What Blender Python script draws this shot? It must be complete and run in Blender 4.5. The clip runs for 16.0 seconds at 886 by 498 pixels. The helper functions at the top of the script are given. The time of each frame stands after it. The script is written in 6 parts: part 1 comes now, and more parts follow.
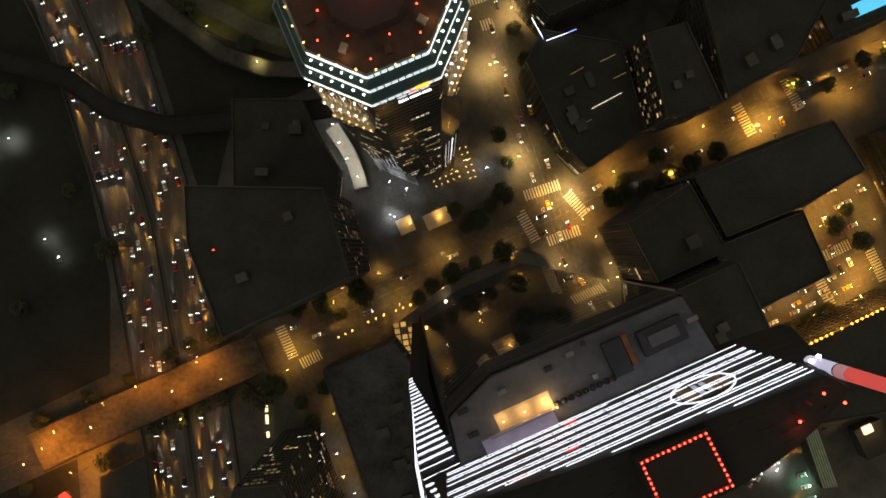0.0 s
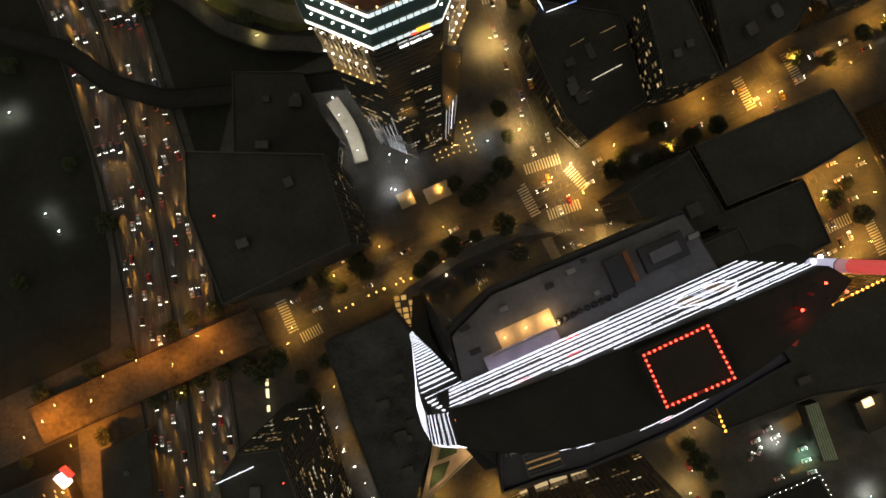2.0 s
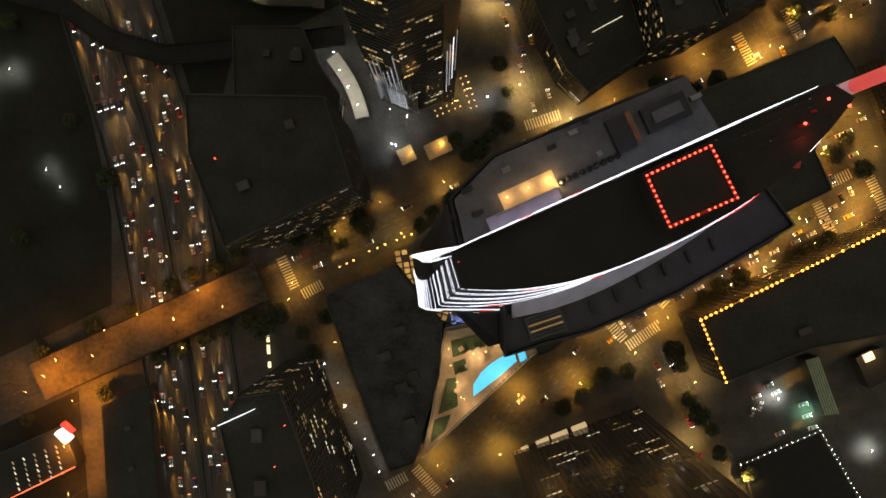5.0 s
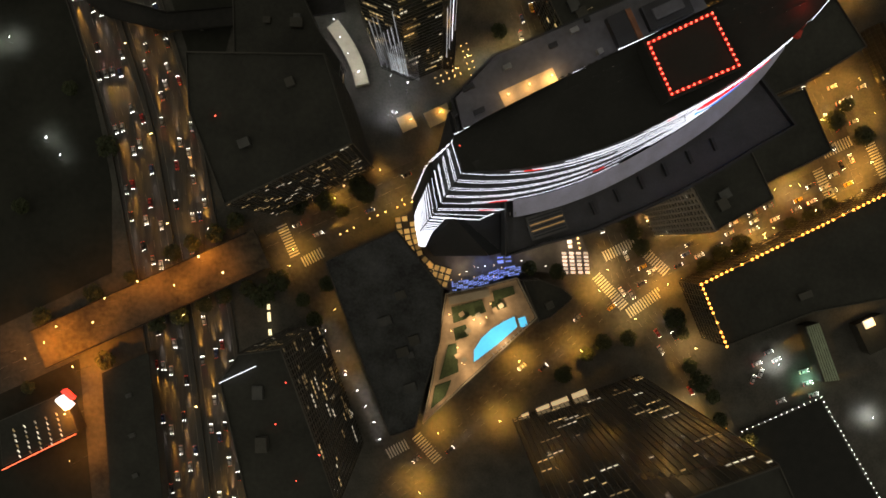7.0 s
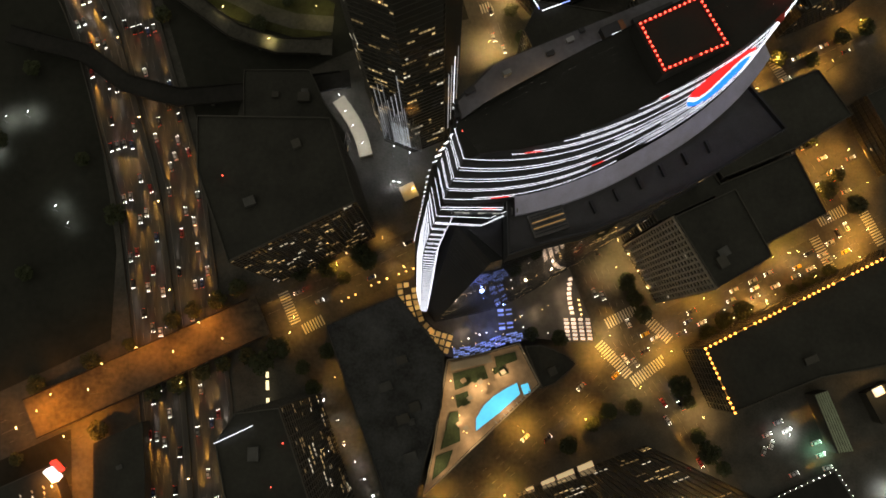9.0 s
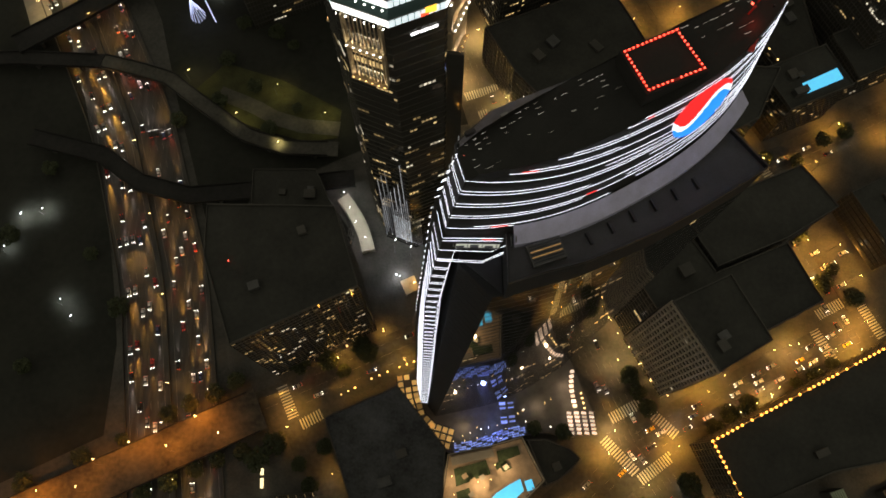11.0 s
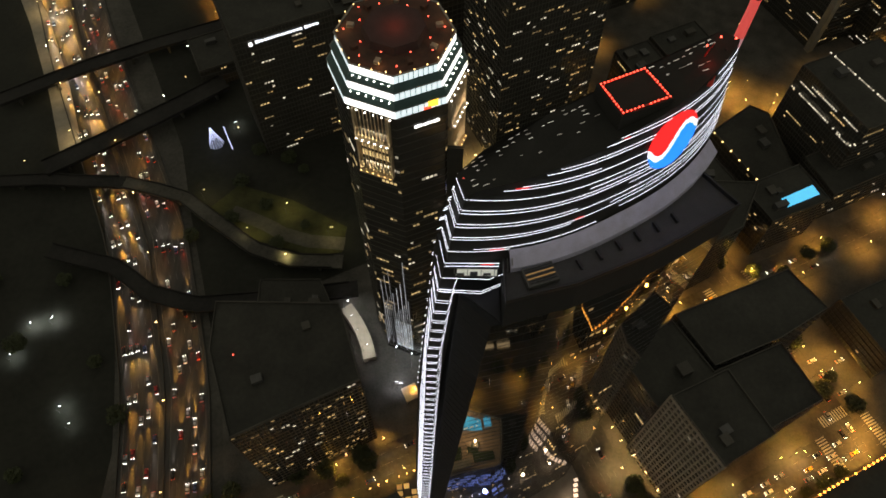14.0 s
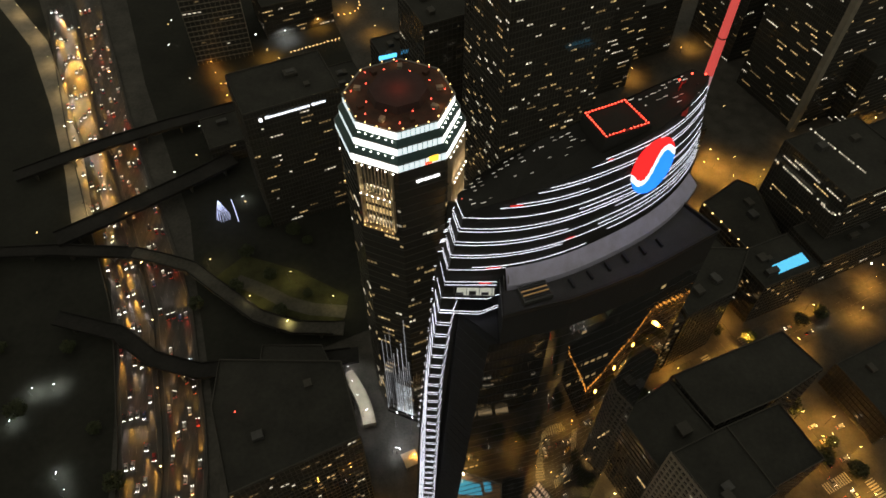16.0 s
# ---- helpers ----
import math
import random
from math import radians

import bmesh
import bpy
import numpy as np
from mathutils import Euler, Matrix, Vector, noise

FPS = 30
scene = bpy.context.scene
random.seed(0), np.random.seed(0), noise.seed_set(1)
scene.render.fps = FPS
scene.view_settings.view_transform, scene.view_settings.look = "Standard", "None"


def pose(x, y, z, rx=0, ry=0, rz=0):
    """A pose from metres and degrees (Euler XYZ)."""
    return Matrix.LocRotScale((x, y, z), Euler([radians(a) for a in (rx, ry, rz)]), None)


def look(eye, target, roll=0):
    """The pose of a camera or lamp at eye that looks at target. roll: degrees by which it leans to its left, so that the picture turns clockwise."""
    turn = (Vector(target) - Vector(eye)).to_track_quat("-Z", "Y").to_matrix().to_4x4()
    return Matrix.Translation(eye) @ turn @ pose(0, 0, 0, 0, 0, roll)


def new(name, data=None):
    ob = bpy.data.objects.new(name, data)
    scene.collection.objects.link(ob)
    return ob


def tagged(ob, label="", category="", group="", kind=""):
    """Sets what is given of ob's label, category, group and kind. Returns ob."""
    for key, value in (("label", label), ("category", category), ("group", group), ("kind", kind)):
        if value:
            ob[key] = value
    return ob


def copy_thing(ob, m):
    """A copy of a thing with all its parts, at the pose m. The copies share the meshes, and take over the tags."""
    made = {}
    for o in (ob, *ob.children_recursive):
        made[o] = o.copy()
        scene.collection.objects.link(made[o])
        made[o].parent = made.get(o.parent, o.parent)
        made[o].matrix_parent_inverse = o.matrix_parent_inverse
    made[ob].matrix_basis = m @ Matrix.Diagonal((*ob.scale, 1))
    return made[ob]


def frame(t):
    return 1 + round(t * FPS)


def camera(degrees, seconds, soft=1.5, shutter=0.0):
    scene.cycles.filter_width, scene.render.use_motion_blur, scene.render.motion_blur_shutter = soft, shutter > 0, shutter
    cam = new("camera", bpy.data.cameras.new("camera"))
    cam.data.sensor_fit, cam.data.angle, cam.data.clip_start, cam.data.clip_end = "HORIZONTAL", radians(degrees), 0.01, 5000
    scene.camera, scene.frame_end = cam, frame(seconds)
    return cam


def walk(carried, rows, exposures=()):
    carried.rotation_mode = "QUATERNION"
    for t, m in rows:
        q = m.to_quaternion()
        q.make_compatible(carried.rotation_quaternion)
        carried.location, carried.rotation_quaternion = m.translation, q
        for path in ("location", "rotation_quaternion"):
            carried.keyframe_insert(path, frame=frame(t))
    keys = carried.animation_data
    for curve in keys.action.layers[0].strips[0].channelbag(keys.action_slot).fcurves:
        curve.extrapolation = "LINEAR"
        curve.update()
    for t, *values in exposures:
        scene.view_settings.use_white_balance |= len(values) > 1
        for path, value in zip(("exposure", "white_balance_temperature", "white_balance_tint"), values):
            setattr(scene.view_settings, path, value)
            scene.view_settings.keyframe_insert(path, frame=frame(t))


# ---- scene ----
cam = camera(64.9, 16.0, 1.65)
METRES, EYE, TILT, LEAN, TURN = 128.0, 358.0, -90.0, 0.0, 0.0
ROWS = [
    (0.0, 0.0, 0.0, 0.0, 0.0, 0.0, -0.0),
    (0.5, 0.0003, 0.0008, -0.0258, 0.01, 0.01, 0.01),
    (1.0, -0.0005, 0.0002, -0.0517, 0.0, 0.01, 0.02),
    (1.5, -0.0008, 0.0006, -0.0781, 0.01, 0.02, 0.03),
    (2.0, -0.0021, -0.0001, -0.1048, -0.01, 0.01, 0.05),
    (2.5, -0.0019, 0.0005, -0.1324, 0.0, 0.01, 0.06),
    (3.0, -0.0024, 0.0004, -0.1602, 0.0, 0.01, 0.09),
    (3.5, -0.0035, 0.0, -0.1888, -0.01, -0.0, 0.1),
    (4.0, -0.0039, 0.0, -0.2183, -0.01, -0.0, 0.11),
    (6.5, -0.0078, -0.0015, -0.3757, -0.03, -0.03, 0.18),
    (7.0, -0.0077, -0.001, -0.4085, -0.02, -0.03, 0.2),
    (7.5, -0.0087, -0.0019, -0.4424, -0.02, -0.03, 0.22),
    (8.0, -0.01, -0.001, -0.4766, 0.0, 2.52, 0.21),
    (8.5, -0.0109, -0.0011, -0.5097, 0.01, 5.54, 0.2),
    (9.0, -0.0116, -0.0016, -0.5419, 0.02, 8.21, 0.2),
    (11.5, -0.0147, -0.0026, -0.7029, 0.04, 20.61, 0.2),
    (12.0, -0.0151, -0.0018, -0.7341, 0.04, 22.64, 0.2),
    (12.5, -0.0162, -0.0024, -0.767, 0.03, 24.67, 0.23),
    (13.0, -0.0173, -0.0026, -0.8004, 0.03, 26.71, 0.24),
    (13.5, -0.017, -0.0023, -0.8334, 0.05, 28.74, 0.23),
    (14.0, -0.0181, -0.0029, -0.8676, 0.04, 30.77, 0.25),
    (14.5, -0.019, -0.0031, -0.9016, 0.04, 32.79, 0.27),
    (15.0, -0.0195, -0.0027, -0.9346, 0.04, 34.81, 0.28),
    (15.5, -0.0204, -0.0029, -0.9676, 0.03, 36.75, 0.3),
    (16.0, -0.0203, -0.0025, -0.9995, 0.04, 38.27, 0.32),
]
walk(cam, [(t, pose(0, 0, EYE, TILT, LEAN, TURN) @ pose(METRES * x, METRES * y, METRES * z, 90 + pitch, roll, yaw)) for t, x, y, z, yaw, pitch, roll in ROWS])

# ---------------------------------------------------------------- light of the night
world = bpy.data.worlds.new("night_sky")
scene.world = world
world.use_nodes = True
bg = world.node_tree.nodes["Background"]
bg.inputs[0].default_value = (0.64, 0.60, 0.46, 1)
bg.inputs[1].default_value = 0.36


# ---------------------------------------------------------------- materials
def mat(name, color, rough=0.7, metal=0.0, vary=0.25, scale=0.3, bump=0.0, emit=None, power=0.0, rand=0.0, stretch=None, island=False):
    """A procedural surface: base colour varied by two sizes of noise, with optional bump, glow and variation from piece to piece."""
    m = bpy.data.materials.new(name)
    m.use_nodes = True
    nt = m.node_tree
    p = nt.nodes["Principled BSDF"]
    p.inputs["Roughness"].default_value = rough
    p.inputs["Metallic"].default_value = metal
    co = nt.nodes.new("ShaderNodeTexCoord")
    mp = nt.nodes.new("ShaderNodeMapping")
    nt.links.new(co.outputs["Object"], mp.inputs["Vector"])
    if stretch:
        mp.inputs["Rotation"].default_value[2] = stretch[0]
        mp.inputs["Scale"].default_value = (stretch[1], stretch[2], 1)
    big, fine = nt.nodes.new("ShaderNodeTexNoise"), nt.nodes.new("ShaderNodeTexNoise")
    big.inputs["Scale"].default_value, fine.inputs["Scale"].default_value = scale, scale * 9
    big.inputs["Detail"].default_value = 4
    for n in (big, fine):
        nt.links.new(mp.outputs[0], n.inputs["Vector"])
    add = nt.nodes.new("ShaderNodeMath")
    add.operation = "MULTIPLY_ADD"
    nt.links.new(fine.outputs["Fac"], add.inputs[0])
    add.inputs[1].default_value = 0.5
    nt.links.new(big.outputs["Fac"], add.inputs[2])
    last = add.outputs[0]
    if rand:
        info = nt.nodes.new("ShaderNodeNewGeometry" if island else "ShaderNodeObjectInfo")
        chance = info.outputs["Random Per Island" if island else "Random"]
        more = nt.nodes.new("ShaderNodeMath")
        more.operation = "MULTIPLY_ADD"
        nt.links.new(chance, more.inputs[0])
        more.inputs[1].default_value = rand
        nt.links.new(last, more.inputs[2])
        last = more.outputs[0]
    ramp = nt.nodes.new("ShaderNodeMapRange")
    ramp.inputs["From Min"].default_value, ramp.inputs["From Max"].default_value = 0.4, 1.1 + rand
    ramp.inputs["To Min"].default_value, ramp.inputs["To Max"].default_value = 1 - vary, 1 + vary
    nt.links.new(last, ramp.inputs[0])
    mul = nt.nodes.new("ShaderNodeVectorMath")
    mul.operation = "SCALE"
    mul.inputs[0].default_value = color
    nt.links.new(ramp.outputs[0], mul.inputs["Scale"])
    nt.links.new(mul.outputs[0], p.inputs["Base Color"])
    if bump:
        b = nt.nodes.new("ShaderNodeBump")
        b.inputs["Strength"].default_value = bump
        nt.links.new(fine.outputs["Fac"], b.inputs["Height"])
        nt.links.new(b.outputs[0], p.inputs["Normal"])
    if emit:
        p.inputs["Emission Color"].default_value = (*emit, 1)
        p.inputs["Emission Strength"].default_value = power
        if rand:
            em = nt.nodes.new("ShaderNodeMapRange")
            em.inputs["To Min"].default_value, em.inputs["To Max"].default_value = power * 0.25, power * 1.5
            nt.links.new(chance, em.inputs[0])
            nt.links.new(em.outputs[0], p.inputs["Emission Strength"])
        m.cycles.emission_sampling = "NONE"
    return m


ASPHALT = mat("asphalt", (0.06, 0.057, 0.05), 0.7, vary=0.75, scale=0.05, bump=0.1)
# the streaks of light along the freeway lanes are put into this colour
FREEWAY = mat("streak_lit_concrete", (0.04, 0.038, 0.036), 0.5, vary=0.85, scale=0.12, stretch=(-0.17, 3.2, 0.12))
PAVEMENT = mat("pavement_concrete", (0.075, 0.071, 0.063), 0.8, vary=0.55, scale=0.1)
ROOF = mat("roof_membrane", (0.034, 0.034, 0.029), 0.85, vary=0.5, scale=0.06)
ROOF_GREY = mat("grey_roof", (0.11, 0.108, 0.12), 0.8, vary=0.4, scale=0.12)
WALL = mat("dark_wall", (0.066, 0.062, 0.054), 0.7, vary=0.3, scale=0.1)
STONE = mat("pale_stone", (0.3, 0.27, 0.22), 0.8, vary=0.25, scale=0.2)
GLASS = mat("dark_glass", (0.062, 0.06, 0.054), 0.06, vary=0.2, scale=0.05)
PAINT = mat("road_paint", (0.44, 0.43, 0.4), 0.7, vary=0.5, scale=0.35)
YELLOW_PAINT = mat("yellow_road_paint", (0.6, 0.38, 0.05), 0.7, vary=0.3, scale=0.5)
WORN_PAINT = mat("worn_lane_paint", (0.17, 0.165, 0.15), 0.7, vary=0.7, scale=0.3)
ROOF_METAL = mat("dull_roof_metal", (0.09, 0.09, 0.09), 0.6, 0.3, vary=0.3)
METAL = mat("painted_metal", (0.25, 0.25, 0.25), 0.45, 0.6, vary=0.2)
DARK_METAL = mat("dark_metal", (0.04, 0.04, 0.045), 0.5, 0.5, vary=0.2)
LED_WHITE = mat("white_led", (0.8, 0.8, 0.85), emit=(0.88, 0.90, 1.0), power=2.5)
LED_RED = mat("red_led", (0.8, 0.05, 0.05), emit=(1.0, 0.03, 0.02), power=0.9)


# ---------------------------------------------------------------- building helpers
def obj(name, bm, material, parent=None, label=""):
    me = bpy.data.meshes.new(name)
    bmesh.ops.recalc_face_normals(bm, faces=bm.faces)
    bm.to_mesh(me)
    bm.free()
    me.materials.append(material)
    ob = new(name, me)
    if parent:
        ob.parent = parent
    if label:
        ob["label"] = label
    return ob


def part(name, bm, material, parent, label=""):
    """Links a bmesh as one mesh object under a thing or a part."""
    return obj(name, bm, material, parent, label)


def thing(name, label, category, group="", kind="", at=(0, 0, 0)):
    ob = new(name)
    ob.location = at
    return tagged(ob, label, category, group, kind)


def prism(bm, poly, z0, z1, top=None):
    """A closed block over a plan polygon; top: another polygon of as many corners for its upper rim."""
    top = top or poly
    lo = [bm.verts.new((p[0], p[1], z0)) for p in poly]
    hi = [bm.verts.new((p[0], p[1], z1)) for p in top]
    n = len(poly)
    for i in range(n):
        bm.faces.new((lo[i], lo[(i + 1) % n], hi[(i + 1) % n], hi[i]))
    bm.faces.new(hi)
    bm.faces.new(lo[::-1])
    return bm


def block(poly, z0, z1, top=None):
    return prism(bmesh.new(), poly, z0, z1, top)


def rect(cx, cy, lx, ly, turn=0.0):
    c, s = math.cos(turn), math.sin(turn)
    return [(cx + c * x - s * y, cy + s * x + c * y) for x, y in ((-lx / 2, -ly / 2), (lx / 2, -ly / 2), (lx / 2, ly / 2), (-lx / 2, ly / 2))]


def bar(bm, a, b, w, h, up=(0, 0, 1)):
    """A square bar from a to b, w wide and h high."""
    a, b = Vector(a), Vector(b)
    d = (b - a).normalized()
    side = d.cross(Vector(up))
    side = (side.normalized() if side.length > 1e-4 else Vector((1, 0, 0))) * (w / 2)
    rise = side.cross(d).normalized() * (h / 2)
    q = [bm.verts.new(e + sx * side + sy * rise) for e in (a, b) for sx, sy in ((-1, -1), (1, -1), (1, 1), (-1, 1))]
    for f in ((0, 1, 2, 3), (7, 6, 5, 4), (0, 4, 5, 1), (1, 5, 6, 2), (2, 6, 7, 3), (3, 7, 4, 0)):
        bm.faces.new([q[i] for i in f])
    return bm


def sweep(pts, w, h, closed=False):
    """One bent bar along points: w deep and h high."""
    bm = bmesh.new()
    pts = [Vector(p) for p in pts]
    n = len(pts)
    rings = []
    for i, p in enumerate(pts):
        a = pts[i - 1] if (i or closed) else p
        b = pts[(i + 1) % n] if (i < n - 1 or closed) else p
        d = (b - a).normalized()
        side = d.cross(Vector((0, 0, 1)))
        side = (side.normalized() if side.length > 1e-4 else Vector((1, 0, 0))) * (w / 2)
        rise = side.cross(d).normalized() * (h / 2)
        rings.append([bm.verts.new(p + sx * side + sy * rise) for sx, sy in ((-1, -1), (1, -1), (1, 1), (-1, 1))])
    for i in range(n if closed else n - 1):
        r, s = rings[i], rings[(i + 1) % n]
        for k in range(4):
            bm.faces.new((r[k], r[(k + 1) % 4], s[(k + 1) % 4], s[k]))
    if not closed:
        bm.faces.new(rings[0]), bm.faces.new(rings[-1])
    return bm


def inset(poly, d):
    """The polygon moved inwards by d (corners counter-clockwise)."""
    n, out = len(poly), []
    for i in range(n):
        p, a, b = Vector(poly[i]), Vector(poly[i - 1]), Vector(poly[(i + 1) % n])
        e, f = (p - a).normalized(), (b - p).normalized()
        ne, nf = Vector((-e.y, e.x)), Vector((-f.y, f.x))
        m = ne + nf
        m = m / max(0.3, 1 + ne.dot(nf))
        out.append(tuple(p + m * d))
    return out


def ccw(poly):
    s = sum(a[0] * b[1] - b[0] * a[1] for a, b in zip(poly, poly[1:] + poly[:1]))
    return list(poly) if s > 0 else list(poly)[::-1]


def along(line, step, offset=0.0, start=0.0):
    """Places (x, y, heading) every step metres along a polyline, moved offset metres to its left."""
    out, left = [], start
    for a, b in zip(line, line[1:]):
        a, b = Vector(a), Vector(b)
        d = b - a
        u = d.normalized()
        s = left
        while s < d.length:
            p = a + u * s + Vector((-u.y, u.x)) * offset
            out.append((p.x, p.y, math.atan2(u.y, u.x)))
            s += step
        left = s - d.length
    return out


# ---------------------------------------------------------------- ground and streets
SEVENTH_W = [(-400, -190.6), (58, 16)]
SEVENTH_E = [(58, 16), (121, 49.6), (228, 99), (420, 186)]
FIGUEROA = [(-45, 335), (22, 128), (58, 16), (94, -70), (117, -105), (157, -180), (190, -240)]
EIGHTH = [(-120, -257), (-26, -175), (94, -70), (207, -16), (420, 85)]
SIDE_STREET = [(-80, -46), (-18, -163)]
FLOWER = [(60, 300), (167, 73), (209, -14), (300, -200)]
FREEWAY_LINE = [(-335, 440), (-262, 275), (-180, 110), (-150, 15), (-140, -43), (-130, -102), (-120, -184), (-105, -330)]

SIXTH = [(24, 120), (140, 176), (330, 268)]
FIFTH = [(-45, 330), (80, 390), (260, 480)]

ground = obj("ground", block([(-1500, -900), (1500, -900), (1500, 1800), (-1500, 1800)], -2.0, 0.0), ASPHALT)
tagged(ground, "dark worn asphalt ground of a city at night", "ground", kind="structure")


def ribbon(line, width, z0, z1):
    """A strip of road along a polyline."""
    bm = bmesh.new()
    pts = [Vector(p) for p in line]
    rows = []
    for i, p in enumerate(pts):
        a, b = pts[max(0, i - 1)], pts[min(len(pts) - 1, i + 1)]
        u = (b - a).normalized()
        n = Vector((-u.y, u.x)) * (width / 2)
        rows.append([bm.verts.new((*q, z)) for q in (p - n, p + n) for z in (z0, z1)])
    for r, s in zip(rows, rows[1:]):
        for i, j in ((0, 1), (1, 3), (3, 2), (2, 0)):
            bm.faces.new((r[i], r[j], s[j], s[i]))
    bm.faces.new(rows[0]), bm.faces.new(rows[-1])
    return bm


freeway = obj("freeway_road", ribbon(FREEWAY_LINE, 46, 0.0, 0.06), FREEWAY)
tagged(freeway, "wide concrete freeway with light streaks put into its lanes", "road", kind="structure")

PAVED = {
    "tower": [(-62.3, -52.5), (51.8, 2.3), (78, -66), (-15.4, -145.7)],
    "west": [(-82, -60), (-108, -73), (-100, -184), (-92, -260), (-40, -188), (-32, -170)],
    "north": [(40, 18), (-105, -47), (-112, -30), (-120, 14), (-108, 64), (-30, 100), (14, 108)],
    "ramps": [(-120.4, 14), (-138, 70), (-157, 128), (-172, 180), (-200, 240), (-240, 325), (-290, 450), (-110, 450), (-66, 330), (8, 128), (13, 109), (-30.4, 100.6), (-108.6, 64.6)],
    "north_east": [(65.4, 31.7), (153.7, 77.6), (47, 300), (-28, 330), (35, 128)],
    "east": [(73.9, 11.6), (162.4, 59.6), (193.7, -11.3), (99.7, -55)],
    "south_east": [(109.8, -74.6), (202.4, -29.3), (290, -210), (200, -240), (168, -178), (127, -104)],
    "south": [(89.8, -91.7), (106, -106), (147, -184), (180, -244), (-100, -262), (-18, -182)],
    "far_north_east": [(171.7, 86.4), (410, 195), (330, 420), (75, 300)],
    "far_east": [(180.4, 68.4), (420, 172), (420, 98), (211.7, -2.7)],
    "far_south_east": [(220.4, -20.7), (420, 72), (420, -200), (310, -205)],
    "far_west": [(-200, -78), (-171, -64), (-171, -18), (-176, 8), (-182, 35), (-189, 62), (-197, 83), (-211, 129), (-242, 212), (-276, 271), (-312, 336), (-370, 450), (-700, 450), (-700, -308), (-400, -170)],
    "south_west": [(-188, -108), (-420, -212), (-420, -330), (-176, -330), (-180, -200)],
}
EARTH = mat("dark_earth", (0.022, 0.023, 0.018), 0.95, vary=0.5, scale=0.03)
for where, poly in PAVED.items():
    tagged(obj("pavement_" + where, block(ccw(poly), 0.0, 0.15), EARTH if where in ("ramps", "far_west", "south_west") else PAVEMENT), "concrete pavement block with a raised kerb", "pavement", kind="structure")


for line in (SIXTH, FIFTH):
    tagged(obj("cross_street", ribbon(line, 15, 0.05, 0.17), ASPHALT), "dark asphalt cross street lit amber", "road", kind="structure")


# ---------------------------------------------------------------- road markings
def zebra(c, heading, width, depth=5.4):
    """A crosswalk whose stripes lie side by side across a road; heading: the way that traffic goes."""
    z = thing("crosswalk", "white ladder crosswalk worn into the asphalt", "crosswalk", "crosswalks", at=(c[0], c[1], 0.0))
    z.rotation_euler[2] = heading
    n = int(width / 1.5)
    me = None
    for i in range(n):
        if me is None:
            s = part("stripe", block(rect(0, 0, depth, 0.75), 0.001, 0.012), PAINT, z)
            me = s.data
        else:
            s = new("stripe", me)
            s.parent = z
        s.location = (0, (i - (n - 1) / 2) * 1.5, 0)


A_S1W, A_S1E, A_FN = math.atan2(129, 286), math.atan2(33.6, 63), math.atan2(-112, 36)
A_S3W, A_S3E, A_FL = math.atan2(105, 120), math.atan2(54, 113), math.atan2(-87, 42)


def step(c, a, d):
    return (c[0] + d * math.cos(a), c[1] + d * math.sin(a))


for a, b in (((42.1, 27.3), (59.5, 33.1)), ((63.6, 28.5), (73.2, 17.7)), ((39.2, 19.5), (47.9, 3.8)), ((53.7, 3.8), (70.3, 9.9)),
             ((81.8, -56.9), (97.6, -49.1)), ((101.6, -53.2), (113.9, -64.9)), ((77.9, -66.7), (92.1, -82.4)), ((94.1, -86.2), (110.8, -74.7))):
    d = Vector(b) - Vector(a)
    zebra(((a[0] + b[0]) / 2, (a[1] + b[1]) / 2), math.atan2(d.y, d.x) + math.pi / 2, d.length + 1.5)
for c, arms in (((209, -14), ((A_S3E, -15, 20), (A_S3E, 15, 20), (A_FL, -15, 18), (A_FL, 15, 18))),
                ((167, 73), ((A_S1E, -14, 18), (A_S1E, 14, 18))),
                ((-74, -45), ((A_S1W, -7, 18), (math.atan2(-111, 59), 13, 13))),
                ((-20, -164), ((math.atan2(-111, 59), -10, 13), (A_S3W, 14, 18))),
                ((22, 128), ((A_FN, -2, 22), (A_FN, 12, 14)))):
    for a, d, w in arms:
        zebra(step(c, a, d), a, w)

marks = bmesh.new()
for line, offs in ((SEVENTH_W, (-5.5, 0, 5.5)), (SEVENTH_E, (-5, 0, 5)), (FIGUEROA, (-6.5, -3.2, 0, 3.2, 6.5)), (EIGHTH, (-5.5, -2, 2, 5.5)), (FLOWER, (-4, 0, 4))):
    for o in offs:
        for x, y, h in along(line, 9.0, o):
            prism(marks, rect(x, y, 3.0 if abs(o) > 0.1 else 6.5, 0.16, h), 0.0, 0.014)
tagged(obj("lane_marking", marks, WORN_PAINT), "faded white lane dashes on the streets", "road marking", kind="stuff")
marks = bmesh.new()
for o in (-21, -17.4, -13.8, -10.2, -6.6, -3.0, 3.0, 6.6, 10.2, 13.8, 17.4, 21):
    for x, y, h in along(FREEWAY_LINE, 12.0, o):
        prism(marks, rect(x, y, 4.0 if abs(o) not in (3.0, 21) else 11.8, 0.18, h), 0.05, 0.074)
tagged(obj("freeway_marking", marks, WORN_PAINT), "white lane dashes on the freeway", "road marking", kind="stuff")
for o in (0.0, -23.2, 23.2):
    pts = [(x, y) for x, y, h in along(FREEWAY_LINE, 25.0, o)]
    tagged(obj("freeway_barrier", ribbon(pts, 0.6, 0.05, 1.0), WALL), "long concrete freeway barrier", "barrier", "freeway barriers", kind="structure")


